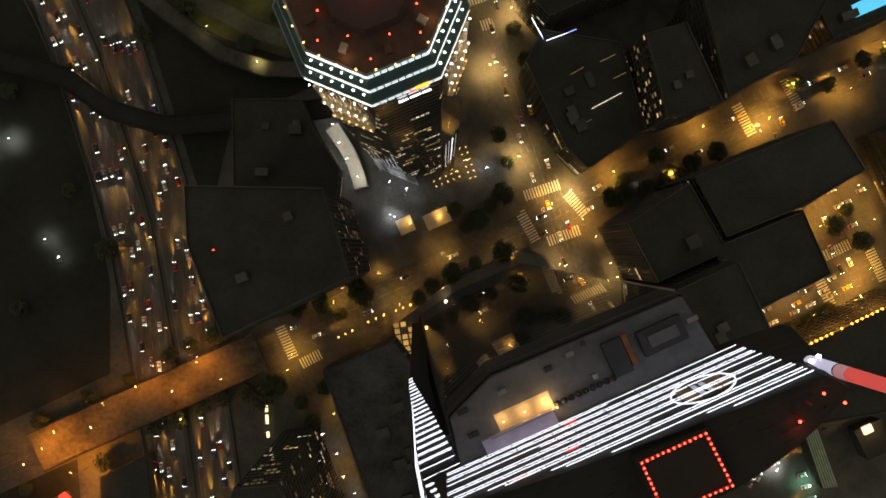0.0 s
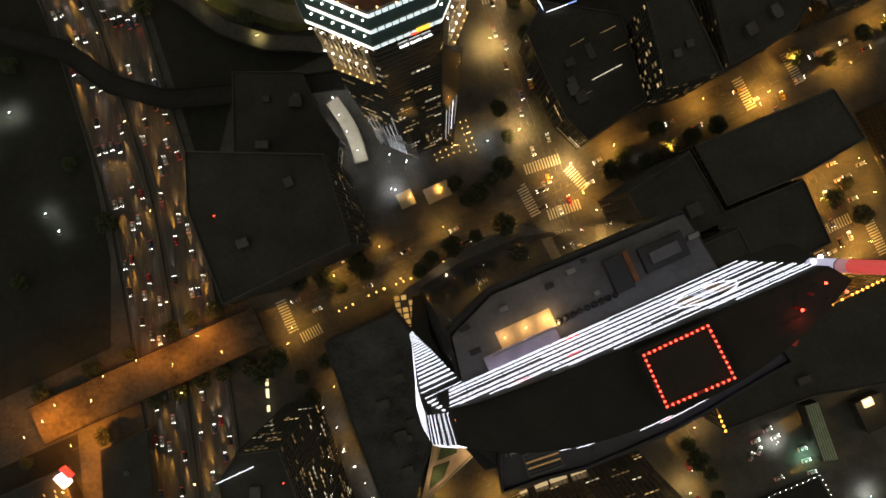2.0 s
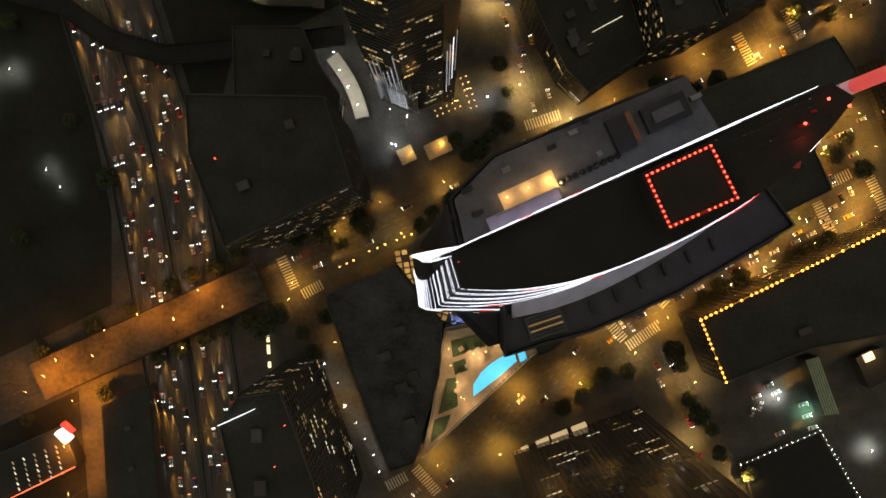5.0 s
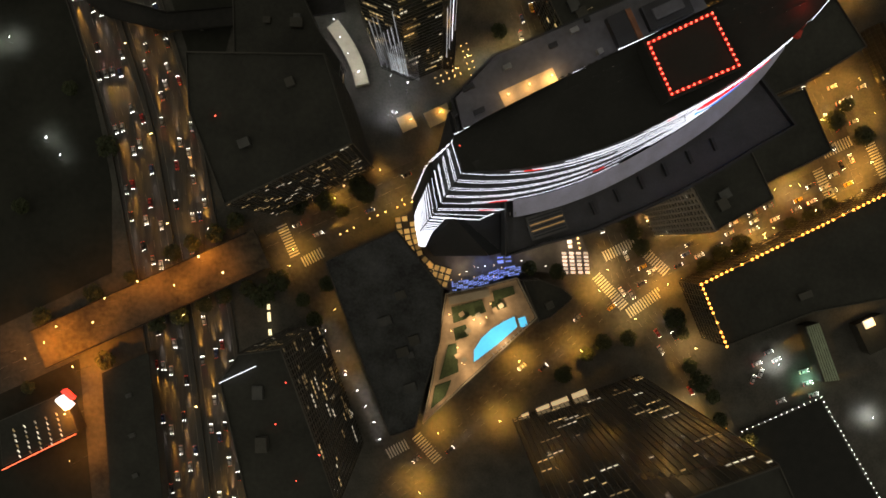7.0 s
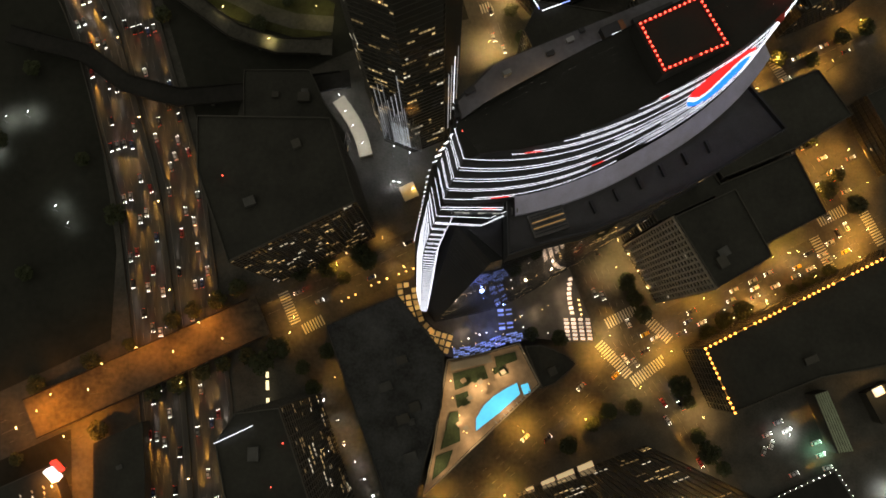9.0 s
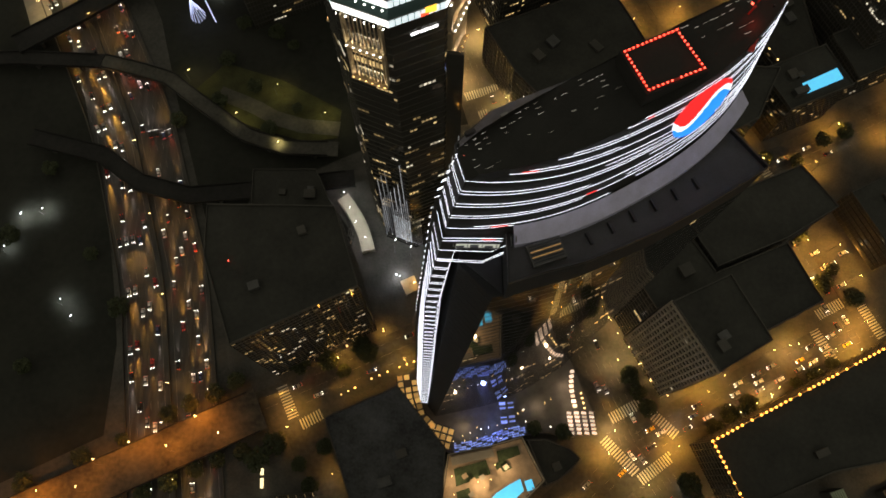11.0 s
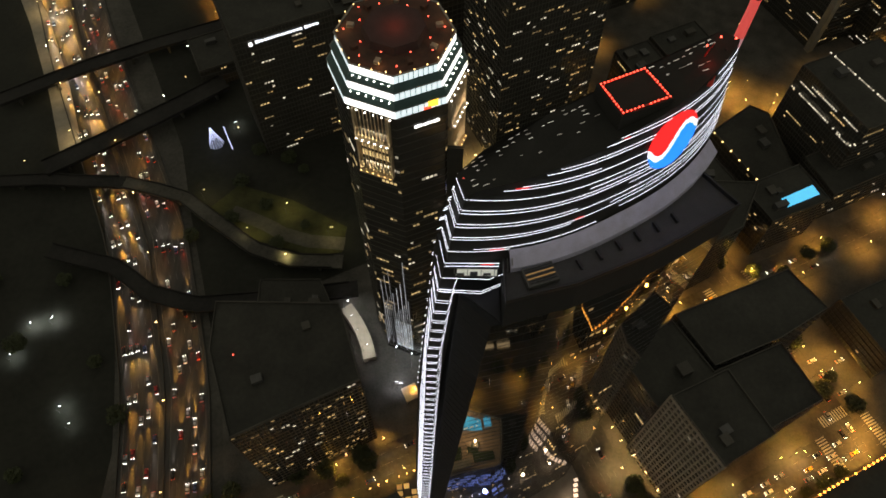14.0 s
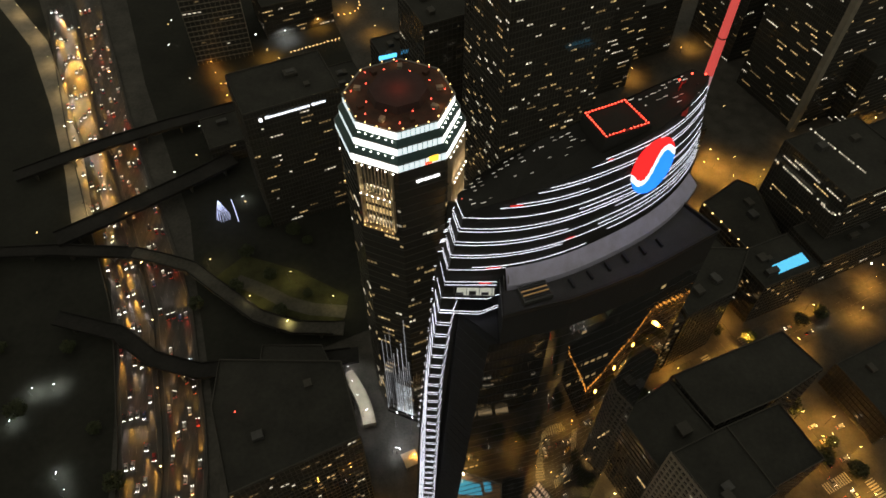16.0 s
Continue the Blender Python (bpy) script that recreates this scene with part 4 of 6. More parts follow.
for k in (7, 1, 3, 5):
    a, b = Vector(o8[k]), Vector(o8[(k + 1) % 8])
    u = (b - a).normalized()
    nrm = Vector((u.y, -u.x))
    mid = (a + b) / 2
    for z0, z1 in ((180.2, 193.6), (163.2, 178.5)):
        part("balcony_slab", block(rect(mid.x + nrm.x * 1.2, mid.y + nrm.y * 1.2, 12.5, 2.6, math.atan2(u.y, u.x)), z0 - 0.6, z0), GOLD_STONE, oct_tower)
        for s in (-6.1, 6.1):
            p = mid + u * s + nrm * 0.7
            part("balcony_cheek", block(rect(p.x, p.y, 0.6, 1.6, math.atan2(u.y, u.x)), z0, z1), GOLD_STONE, oct_tower)
        for j in range(9):
            p = mid + u * (-5.2 + 1.3 * j) + nrm * 0.9
            part("balcony_fin", block(rect(p.x, p.y, 0.16, 0.5, math.atan2(u.y, u.x)), z0, z1), GOLD_STONE, oct_tower)
        for j in range(6):
            p = mid + u * (-5.5 + 2.2 * j) + nrm * 2.3
            bulb(oct_tower, p.x, p.y, z0 + 0.25, BULB_WARM if z0 < 170 else BULB, 0.24)
        if z0 < 170:
            for j in range(8):
                for zz in (170.2, 174.6):
                    p = mid + u * (-4.55 + 1.3 * j) + nrm * 0.1
                    part("balcony_window", block(rect(p.x, p.y, 1.1, 0.2, math.atan2(u.y, u.x)), zz, zz + 2.6), WIN_WARM, oct_tower)
        la = bpy.data.lights.new("balcony_light", "AREA")
        la.shape, la.size, la.size_y, la.energy, la.color = "RECTANGLE", 11, 0.6, 650 if k in (7, 1) else 300, (1.0, 0.8, 0.5)
        lo_ = new("balcony_light", la)
        p = mid + nrm * 2.0
        lo_.parent = oct_tower
        lo_.matrix_local = look((p.x, p.y, z0 + 0.6), (mid.x, mid.y, z0 + 9))
# sign strokes on the south-east face, unlettered, and the coloured square
a, b = Vector(o8[0]), Vector(o8[1])
u = (b - a).normalized()
nrm = Vector((u.y, -u.x))
SIGN = mat("white_sign", (1, 1, 1), emit=(1.0, 0.98, 1.0), power=3.2)
for x0, w, h in ((6.0, 2.4, 2.0), (8.9, 2.9, 1.8), (12.2, 2.3, 1.9)):
    p = a + u * x0 + nrm * 0.45
    q = a + u * (x0 + w) + nrm * 0.45
    part("sign_stroke", bar(bmesh.new(), (p.x, p.y, 187.2), (q.x, q.y, 187.2 + 0.2), 0.25, h * 0.45), SIGN, oct_tower, "white glowing sign stroke")
SQ_Y = mat("yellow_sign", (1, 0.6, 0.05), emit=(1.0, 0.55, 0.05), power=1.8)
SQ_R = mat("red_sign", (1, 0.1, 0.05), emit=(1.0, 0.1, 0.04), power=1.4)
p, q = a + u * 10.6 + nrm * 0.9, a + u * 14.0 + nrm * 0.9
part("sign_square", bar(bmesh.new(), (p.x, p.y, 196.3), (q.x, q.y, 196.3), 0.2, 2.6), SQ_Y, oct_tower)
part("sign_square", bar(bmesh.new(), (p.x - 1.4 * u.x, p.y - 1.4 * u.y, 195.0), (p.x + u.x, p.y + u.y, 195.0), 0.24, 1.0), SQ_R, oct_tower)
# the bright grid of glass at the foot, facing south
a, b = Vector(o8[7]), Vector(o8[0])
u = (b - a).normalized()
nrm = Vector((u.y, -u.x))
FOOT = mat("foot_window", (0.7, 0.75, 0.8), emit=(0.85, 0.93, 1.0), power=0.55, rand=0.8)
for i in range(7):
    for j in range(10):
        p = a + u * ((i + 5.5) * 1.3) + nrm * 0.25
        part("foot_window", block(rect(p.x, p.y, 0.9, 0.15, math.atan2(u.y, u.x)), 8 + j * 3.2, 10.3 + j * 3.2), FOOT, oct_tower)
# glowing strips for the sheen on the south-west glass; an east fin added for the bright facade
a, b = Vector(o8[7]), Vector(o8[0])
u = (b - a).normalized()
nrm = Vector((u.y, -u.x))
SILVER = mat("silver_sheen_glow", (0.7, 0.72, 0.75), emit=(0.9, 0.93, 1.0), power=0.4, rand=0.8)
for i in range(14):
    p = a + u * (0.8 + i * 1.1) + nrm * 0.3
    z0 = 6 + (i * 7 % 5) * 3
    part("light_strip", block(rect(p.x, p.y, 0.14, 0.2, math.atan2(u.y, u.x)), z0, z0 + 30 + (i * 11 % 7) * 9), SILVER, oct_tower)
part("buttress", block(rect(2.4, 40.2, 5.6, 1.2, -0.1), 0, 172), GLASS, oct_tower)
for i in range(4):
    part("light_strip", block(rect(1.2 + i * 1.1, 39.5 - i * 0.1, 0.2, 0.2, -0.1), 24 + i * 14, 92 + i * 9), LED_WHITE if i == 2 else SILVER, oct_tower)
# pale curved wall on the pavement beside it, floodlit
wallbm = bmesh.new()
pts = []
for i in range(13):
    k = i / 12
    pts.append((-56.5 + 15.0 * k + 2.4 * math.sin(k * math.pi), 62 - 31 * k))
tagged(obj("forecourt_plinth", ribbon(pts, 7.0, 0.15, 5.0), STONE), "pale floodlit stone plinth beside the octagonal tower", "plinth")
for x, y, w in ((-53, 63, 1300), (-50, 54, 1200), (-46, 46, 1100), (-41, 37, 2000)):
    street_lamp(x - 4, y - 2, 0.4, w, (1, 0.98, 0.9), "tall floodlight with a white glowing head", 12, LAMP_WHITE)
# a dense grid of lit mullions on the lower south face
grid_bm = bmesh.new()
for i in range(34):
    p = a + u * (1.0 + i * 0.62) + nrm * 0.32
    bar(grid_bm, (p.x, p.y, 10), (p.x, p.y, 46 + (i * 13 % 9) * 1.5), 0.12, 0.12, up=(u.x, u.y, 0))
for j in range(12):
    p, q = a + u * 6.0 + nrm * 0.34, a + u * 21.5 + nrm * 0.34
    bar(grid_bm, (p.x, p.y, 9 + j * 3.2), (q.x, q.y, 9 + j * 3.2), 0.14, 0.25)
part("mullion_grid", grid_bm, METAL, oct_tower, "pale metal mullion grid")
for k, w in ((8.0, 800), (17.0, 1700)):
    p = a + u * k + nrm * 7
    street_lamp(p.x, p.y, math.atan2(u.y, u.x) + math.pi / 2, w, (0.92, 0.96, 1.0), "tall floodlight beside the tower foot", 15, LAMP_WHITE)
# glowing entrance fans east and south of the tower
for cx, cy, tn, n in ((13.5, 46, 1.9, 6), (4, 35, 0.4, 5)):
    for i in range(n):
        for j in range(2):
            x = cx + math.cos(tn) * (i - n / 2) * 3.2 - math.sin(tn) * j * 3
            y = cy + math.sin(tn) * (i - n / 2) * 3.2 + math.cos(tn) * j * 3
            t = thing("bollard_lamp", "small warm bollard lamp on the forecourt", "lamp", "bollard lamps", at=(x, y, 0.15))
            part("post", block(rect(0, 0, 0.25, 0.25), 0, 3.0), DARK_METAL, t)
            bulb(t, 0, 0, 3.2, BULB_WARM, 0.26)
for x, y, w, c in ((10, 44, 1500, WARM), (20, 40, 1300, COOL), (4, 38, 1200, WARM), (-28.7, 16, 1000, COOL), (-26.5, 15.4, 700, COOL), (-19, 12, 900, AMBER), (-4, 16, 1200, AMBER), (33, -6, 1000, AMBER)):
    street_lamp(x, y, 0.5, w, c, "forecourt lamp with a glowing head", 6, LAMP_WHITE if c is COOL else LAMP_AMBER)
for x, y, lx, ly in ((-19, 12, 8, 8), (-3, 15.5, 13, 8)):
    k = thing("entrance_canopy", "flat amber-lit entrance canopy on slim posts", "canopy", at=(x, y, 0.15))
    part("canopy_roof", block(rect(0, 0, lx, ly, GRID), 3.6, 3.9), GOLD_STONE, k)
    for sx in (-1, 1):
        for sy in (-1, 1):
            c, s = math.cos(GRID), math.sin(GRID)
            px, py = sx * lx * 0.45, sy * ly * 0.45
            part("canopy_post", block(rect(c * px - s * py, s * px + c * py, 0.2, 0.2), 0, 3.6), METAL, k)


# ---------------------------------------------------------------- podium, canopies and pool garden at the foot of the crowned tower
podium = thing("podium", "low curved podium with pale paved terraces", "podium", at=(0, 0, 0.15))
POD = [(-24, -38), (-21, -58), (-9, -69.5), (3, -73.5), (20, -69), (36, -65), (48, -64), (62, -66), (72.5, -56), (64, -33), (52, -4), (38, -1), (7, -15), (-10, -27)]
PLAZA = mat("plaza_paving", (0.11, 0.1, 0.09), 0.5, vary=0.35, scale=0.25)
part("podium_body", block(ccw(POD), 0, 7.6), PLAZA, podium)
AMBER_PANEL = mat("amber_canopy_panel", (0.6, 0.4, 0.15), emit=(1.0, 0.55, 0.15), power=0.42, rand=0.7)
BLUE_PANEL = mat("blue_canopy_panel", (0.3, 0.35, 0.7), emit=(0.3, 0.42, 1.0), power=0.55, rand=0.8)
PINK_PANEL = mat("pink_canopy_panel", (0.8, 0.7, 0.6), emit=(1.0, 0.7, 0.5), power=1.1, rand=0.2)
canopy = thing("arc_canopy", "curved glass canopy of amber-lit square panels", "canopy", at=(0, 0, 7.75))
ARC = [(-20.3, -37.5), (-18.8, -47), (-15.6, -57.5), (-8.5, -64.5), (1.5, -67.5)]
for row in (-2.9, 0.5, 3.9):
    for i, (x, y, h) in enumerate(along(ARC, 3.1, row)):
        if (i * 3 + int(row)) % 7 == 3:
            continue
        part("canopy_panel", block(rect(x, y, 2.3, 2.5, h), 4.0, 4.12), AMBER_PANEL, canopy)
for row in (-4.7, -1.2, 2.2, 5.7):
    pts = [(x, y) for x, y, h in along(ARC, 3.1, row)]
    part("canopy_rail", ribbon(pts, 0.3, 3.7, 3.98), DARK_METAL, canopy)
for x, y, h in along(ARC, 6.2, -4.7) + along(ARC, 6.2, 5.7):
    part("canopy_post", block(rect(x, y, 0.25, 0.25), 0, 3.9), DARK_METAL, canopy)
blue = thing("blue_canopy", "glass canopy strip glowing blue", "canopy", at=(0, 0, 7.75))
for row in (-2.0, -1.0, 0.0, 1.0, 2.0):
    for i, (x, y, h) in enumerate(along([(4, -71), (12, -70.2), (20, -67.6), (28, -64.6), (38, -62.6)], 1.15, row)):
        if (i * 5 + int(row * 3)) % 7 not in (2, 4):
            part("glass_panel", block(rect(x, y, 1.0, 0.75, h), 3.0, 3.1), BLUE_PANEL, blue)
for i, (x, y, h) in enumerate(along([(10, -46.5), (30, -39)], 2.2, 0) + along([(30, -61), (29, -50)], 2.2, 2) + along([(30, -61), (29, -50)], 2.2, -2)):
    if i % 3 != 1:
        part("glass_panel", block(rect(x, y, 0.5 + (i * 5 % 4) * 0.3, 2.9, h), 3.0, 3.1), BLUE_PANEL, blue)
for x, y, h in along([(4, -71), (19, -66.8), (37, -62.2)], 8, 2.6):
    part("strip_post", block(rect(x, y, 0.2, 0.2), 0, 3.0), METAL, blue)
bl = bpy.data.lights.new("blue_light", "POINT")
bl.energy, bl.color, bl.shadow_soft_size = 2200, (0.25, 0.35, 1.0), 1.0
for p in ((22, -60, 9), (28, -47, 9)):
    b = new("blue_light", bl)
    b.parent, b.location = blue, p
pink = thing("entrance_light_canopy", "row of pale pink glowing canopy strips", "canopy", at=(0, 0, 7.75))
for i in range(4):
    for j in range(6):
        part("light_panel", block(rect(59.9 + 3.6 * i - 0.19 * (j - 2.5), -59.6 + 1.9 * (j - 2.5), 2.2, 1.25, -0.1), 3.0, 3.2), PINK_PANEL, pink)
    part("strip_post", block(rect(59.9 + 3.6 * i, -59.6, 0.25, 0.25), 0, 2.98), METAL, pink)
for i in range(3):
    for j in range(4):
        part("light_panel", block(rect(50.5 + 3.4 * i + 0.5 * j, -31.5 + 1.6 * i + 2.0 * j, 1.6, 1.3, -0.25), 3.0, 3.2), PINK_PANEL, pink)
    part("strip_post", block(rect(50.5 + 3.4 * i, -28.5 + 1.6 * i, 0.25, 0.25), 0, 3.0), METAL, pink)
for i in range(8):
    part("light_panel", block(rect(62.6 - 1.2 * math.sin(i * 0.4), -51.5 + 2.4 * i, 2.0, 1.5, 0.05 * i), 3.0, 3.2), PINK_PANEL, pink)
    part("strip_post", block(rect(62.6 - 1.2 * math.sin(i * 0.4), -51.5 + 2.4 * i, 0.2, 0.2), 0, 2.98), METAL, pink)
rp = random.Random(11)
for i in range(26):
    x, y = rp.uniform(-6, 62), rp.uniform(-62, -56)
    y = -62 + rp.uniform(0, 22) if x > 30 else -68 + rp.uniform(0, 8)
    bulb(podium, x, y, 8.2, rp.choice((BULB, BULB_WARM, BULB_WARM)), 0.22)
for i in range(4):
    bulb(podium, 66.5 + i * 0.4, -45 - i * 2.4, 8.2, BULB_WARM, 0.5)
for x, y, w in ((45, -52, 650), (58, -42, 800), (8, -62, 900), (62, -50, 900), (20, -16, 500), (0, -24, 500)):
    la = bpy.data.lights.new("podium_light", "POINT")
    la.energy, la.color, la.shadow_soft_size = w, (1.0, 0.72, 0.42), 0.6
    b = new("podium_light", la)
    b.parent, b.location = podium, (x, y, 12)

club = thing("pool_building", "wedge-shaped podium building with a lit rooftop pool terrace", "building", at=(0, 0, 0.15))
CLUB = [(0.4, -74.4), (20, -70.6), (35, -66.6), (44.5, -86.0), (11.4, -116.1), (-11.0, -137.0), (-6.6, -117.4)]
TERRACE = mat("terrace_stone", (0.38, 0.28, 0.19), 0.7, vary=0.3, scale=0.35)
part("club_wall", block(ccw(CLUB), 0, 19.6), WALL, club)
part("terrace_deck", block(inset(ccw(CLUB), 0.6), 19.6, 19.75), TERRACE, club, "warm stone terrace")
for a, b in zip(CLUB, CLUB[1:] + CLUB[:1]):
    part("terrace_wall", bar(bmesh.new(), (*a, 20.2), (*b, 20.2), 0.6, 1.4), STONE, club)
part("pavilion_roof", block([(1.5, -75.6), (21, -71.8), (22, -75.4), (2.2, -79.4)], 19.8, 21.6), STONE, club, "pale curved pavilion roof")
DARK_LAWN = mat("dark_planting", (0.04, 0.06, 0.025), 0.9, vary=0.5, scale=0.8, bump=0.4)
part("planting_bed", block([(3, -80.8), (18, -77), (20, -83), (4, -88.5)], 19.75, 20.3), DARK_LAWN, club)
part("planting_bed", block([(23, -73), (33, -70.5), (34, -74.5), (24, -78)], 19.75, 20.2), DARK_LAWN, club)
for bed in ([(4, -91), (10, -89), (11.5, -94.5), (5, -97)], [(1.5, -99), (5.5, -98.2), (6.5, -112), (-3, -116)], [(21.5, -78.5), (27, -77), (30, -80.5), (24, -83)], [(-5, -119), (3, -116), (0, -124), (-7, -130)]):
    part("planting_bed", block(ccw(bed), 19.75, 20.4), DARK_LAWN, club)
POOL = [(13.6, -108.0), (13.7, -101.6), (17.5, -95.6), (22.3, -91.2), (28.5, -87.4), (33.8, -84.9), (35.3, -90.5), (25.2, -99.3)]
WATER = mat("lit_pool_water", (0.05, 0.35, 0.5), 0.08, vary=0.25, scale=0.25, emit=(0.12, 0.62, 0.95), power=0.95)
part("pool_water", block(ccw(POOL), 19.76, 19.9), WATER, club, "turquoise lit pool water")
part("hot_tub", block(rect(37.8, -88.0, 3.6, 4.6, 0.3), 19.76, 19.95), WATER, club, "small lit hot tub")
for a, b in zip(POOL, POOL[1:] + POOL[:1]):
    part("pool_coping", bar(bmesh.new(), (*a, 19.95), (*b, 19.95), 0.5, 0.3), STONE, club)
for i in range(9):
    x, y = 21 + i * 2.0, -101.5 + i * 1.75
    lounger = thing("sun_lounger", "small pale sun lounger beside the pool", "lounger", "loungers by the pool", at=(x + 2.6, y - 2.2, 19.9))
    lounger.rotation_euler[2] = -0.8
    part("lounger_bed", block(rect(0, 0, 1.9, 0.65), 0.25, 0.38), PAINT, lounger)
    part("lounger_back", block(rect(-0.75, 0, 0.5, 0.65), 0.38, 0.75, rect(-0.9, 0, 0.2, 0.65)), PAINT, lounger)
    part("lounger_base", block(rect(0, 0, 1.5, 0.5), 0, 0.25), METAL, lounger)
for x, y in ((8, -84), (12, -86), (16, -84.5), (11, -92), (18, -88), (7, -97), (6, -104), (9, -106), (24, -82), (27, -80)):
    cab = thing("garden_cabana", "small warm-lit cabana on the pool terrace", "cabana", "pool cabanas", at=(x, y, 19.9))
    part("cabana_roof", block(rect(0, 0, 2.6, 2.2, 0.6), 2.2, 2.35), STONE if (x + y) % 2 else TERRACE, cab)
    for sx in (-1, 1):
        for sy in (-1, 1):
            part("cabana_post", block(rect(sx * 0.75, sy * 0.75, 0.12, 0.12), 0, 2.2), DARK_METAL, cab)
for x, y in ((14, -86.5), (17, -88.6), (20, -85.5), (6, -100), (8, -107.5), (9.4, -108.2), (3, -92), (22, -79), (2, -84)):
    bulb(club, x, y, 21.6, BULB_WARM, 0.3)
for x, y, w in ((15, -88, 2700), (6, -102, 2300), (3, -86, 1500), (27, -81, 1700), (28, -98, 2000), (-4, -124, 1500), (12, -112, 1500)):
    la = bpy.data.lights.new("terrace_light", "POINT")
    la.energy, la.color, la.shadow_soft_size = w, (1.0, 0.68, 0.34), 0.4
    b = new("terrace_light", la)
    b.parent, b.location = club, (x, y, 25)
rnd = office("round_annex", [(46, -67.5), (57, -71.5), (62.8, -76.5), (51.5, -86), (45.6, -88), (37.5, -68)], 20, "dark rounded annex with a black roof", rng, share=0.02, units=1)


# ---------------------------------------------------------------- bridges and ramps
# deck colours carry the lamplight: near black unlit, warm orange, paler where lit
DECK = mat("bridge_deck", (0.014, 0.013, 0.012), 0.8, vary=0.9, scale=0.05)
STREET_DECK = mat("orange_lit_bridge_deck", (0.085, 0.068, 0.045), 0.8, vary=0.9, scale=0.05)
LIT_DECK = mat("lit_ramp_deck", (0.07, 0.066, 0.055), 0.8, vary=0.7, scale=0.06)


def bridge(line, width, z, label, deck=DECK):
    t = thing("overpass", label, "bridge", "road bridges", at=(0, 0, 0))
    part("deck", ribbon(line, width, z - 1.1, z), deck, t)
    for s in (-1, 1):
        pts = [(x, y) for x, y, h in along(line, 6.0, s * (width / 2 - 0.3))]
        part("parapet", ribbon(pts, 0.5, z, z + 1.0), DECK, t)
    for x, y, h in along(line, 26.0, 0, 12):
        part("pier", block(rect(x, y, 1.4, width * 0.7, h), 0, z - 1.1), WALL, t)
    return t


bridge([(-205, -102.6), (-150, -77.8), (-92, -51.6)], 21, 7.0, "street bridge over the freeway, orange light also put into its deck", STREET_DECK)
bridge([(-232, 98), (-191, 87), (-168, 70), (-140, 62), (-95, 66), (-50, 72)], 10, 8.0, "dark curved ramp bridge over the freeway")
# one ramp in two stretches, its unlit and lit parts told by deck colour
bridge([(-330, 146), (-250, 150), (-200, 147.6)], 9, 7.0, "ramp bridge west of the freeway, its deck coloured as unlit")
bridge([(-200, 147.6), (-180, 142.5), (-160, 136), (-140, 120), (-112, 99), (-90, 91), (-60, 90)], 9, 7.0, "curved ramp bridge, its deck coloured as lit", LIT_DECK)
bridge([(-300, 215), (-253, 244), (-208, 267), (-150, 292)], 12, 8.0, "dark bridge over the freeway")
bridge([(-252, 158), (-222, 178), (-181, 208), (-150, 232)], 14, 8.0, "dark street bridge across the freeway lanes")
LAWN = mat("ramp_lawn", (0.05, 0.052, 0.018), 0.95, vary=0.5, scale=0.15, bump=0.3)
tagged(obj("ramp_lawn", block(ccw([(-150, 128), (-112, 108), (-80, 98), (-62, 100), (-60, 118), (-95, 138), (-130, 150)]), 0.15, 0.5), LAWN), "olive-green lawn between curving ramps", "lawn")
tagged(obj("ramp_loop_road", ribbon([(-132, 130), (-118, 124), (-108.6, 119.5), (-98.9, 113.5), (-82, 108), (-60.7, 106)], 9, 0.4, 0.56), LIT_DECK), "loop road across the lawn, coloured as lit", "road", kind="structure")
for x, y, w in ((-95, 92, 1700), (-120, 110, 1200), (-70, 110, 1300), (-150, 138, 1100), (-98, 128, 1400)):
    street_lamp(x, y, 0.7, w, (1.0, 0.86, 0.32), "ramp lamp with a yellow-green glowing head", 10)
for x, y, w in ((-190, -92, 5000), (-172, -90, 3000), (-182, -112, 34000), (-186, -135, 20000), (-184, -158, 12000), (-196, -100, 11000), (-120, -58, 8000), (-132, -72, 7000), (-108, -66, 1500), (-150, -70, 7000), (-166, -78, 3500), (-205, -108, 3500), (-222, -104, 3500)):
    street_lamp(x, y, 2.0, w, (1.0, 0.31, 0.02), "tall sodium lamp with an orange glowing head", 16)
for x, y, w in ((-203, 3, 1500), (-221.5, 54, 2600), (-232.7, 51, 2600), (-238, 32, 1500), (-196, -6, 500), (-140, 196, 800), (-112, 186, 2500), (168, -114, 3800), (184, -122, 2400), (215.5, -141, 3500)):
    street_lamp(x, y, 1.0, w, (0.4, 1.0, 0.6) if (x, y) == (184, -122) else (0.88, 0.95, 0.85), "car park floodlight with a white glowing head", 5, LAMP_WHITE)
for x, y, w in ((-63, -95, 190), (-56, -105, 190), (-52.6, -117, 190), (-42.4, -133, 190), (-35.3, -150, 190), (-47, -125, 190), (-38, -141, 190)):
    street_lamp(x, y, 0.5, w, (1.0, 0.75, 0.4), "side street lamp with a small white head", 5, LAMP_WHITE)

walkway = thing("walkway_light", "three bright warm light bars along a walkway", "light", at=(-89.6, -88, 0.15))
BAR_LIGHT = mat("warm_light_bar", (1, 0.9, 0.7), emit=(1.0, 0.82, 0.45), power=1.6)
for y, l in ((6.6, 3.2), (1.2, 4.6), (-6.6, 3.0)):
    part("light_bar", block(rect(-0.06 * y, y, 1.5, l, 0.06), 2.6, 2.8), BAR_LIGHT, walkway)
    part("bar_post", block(rect(-0.06 * y, y, 0.2, 0.2), 0, 2.6), DARK_METAL, walkway)
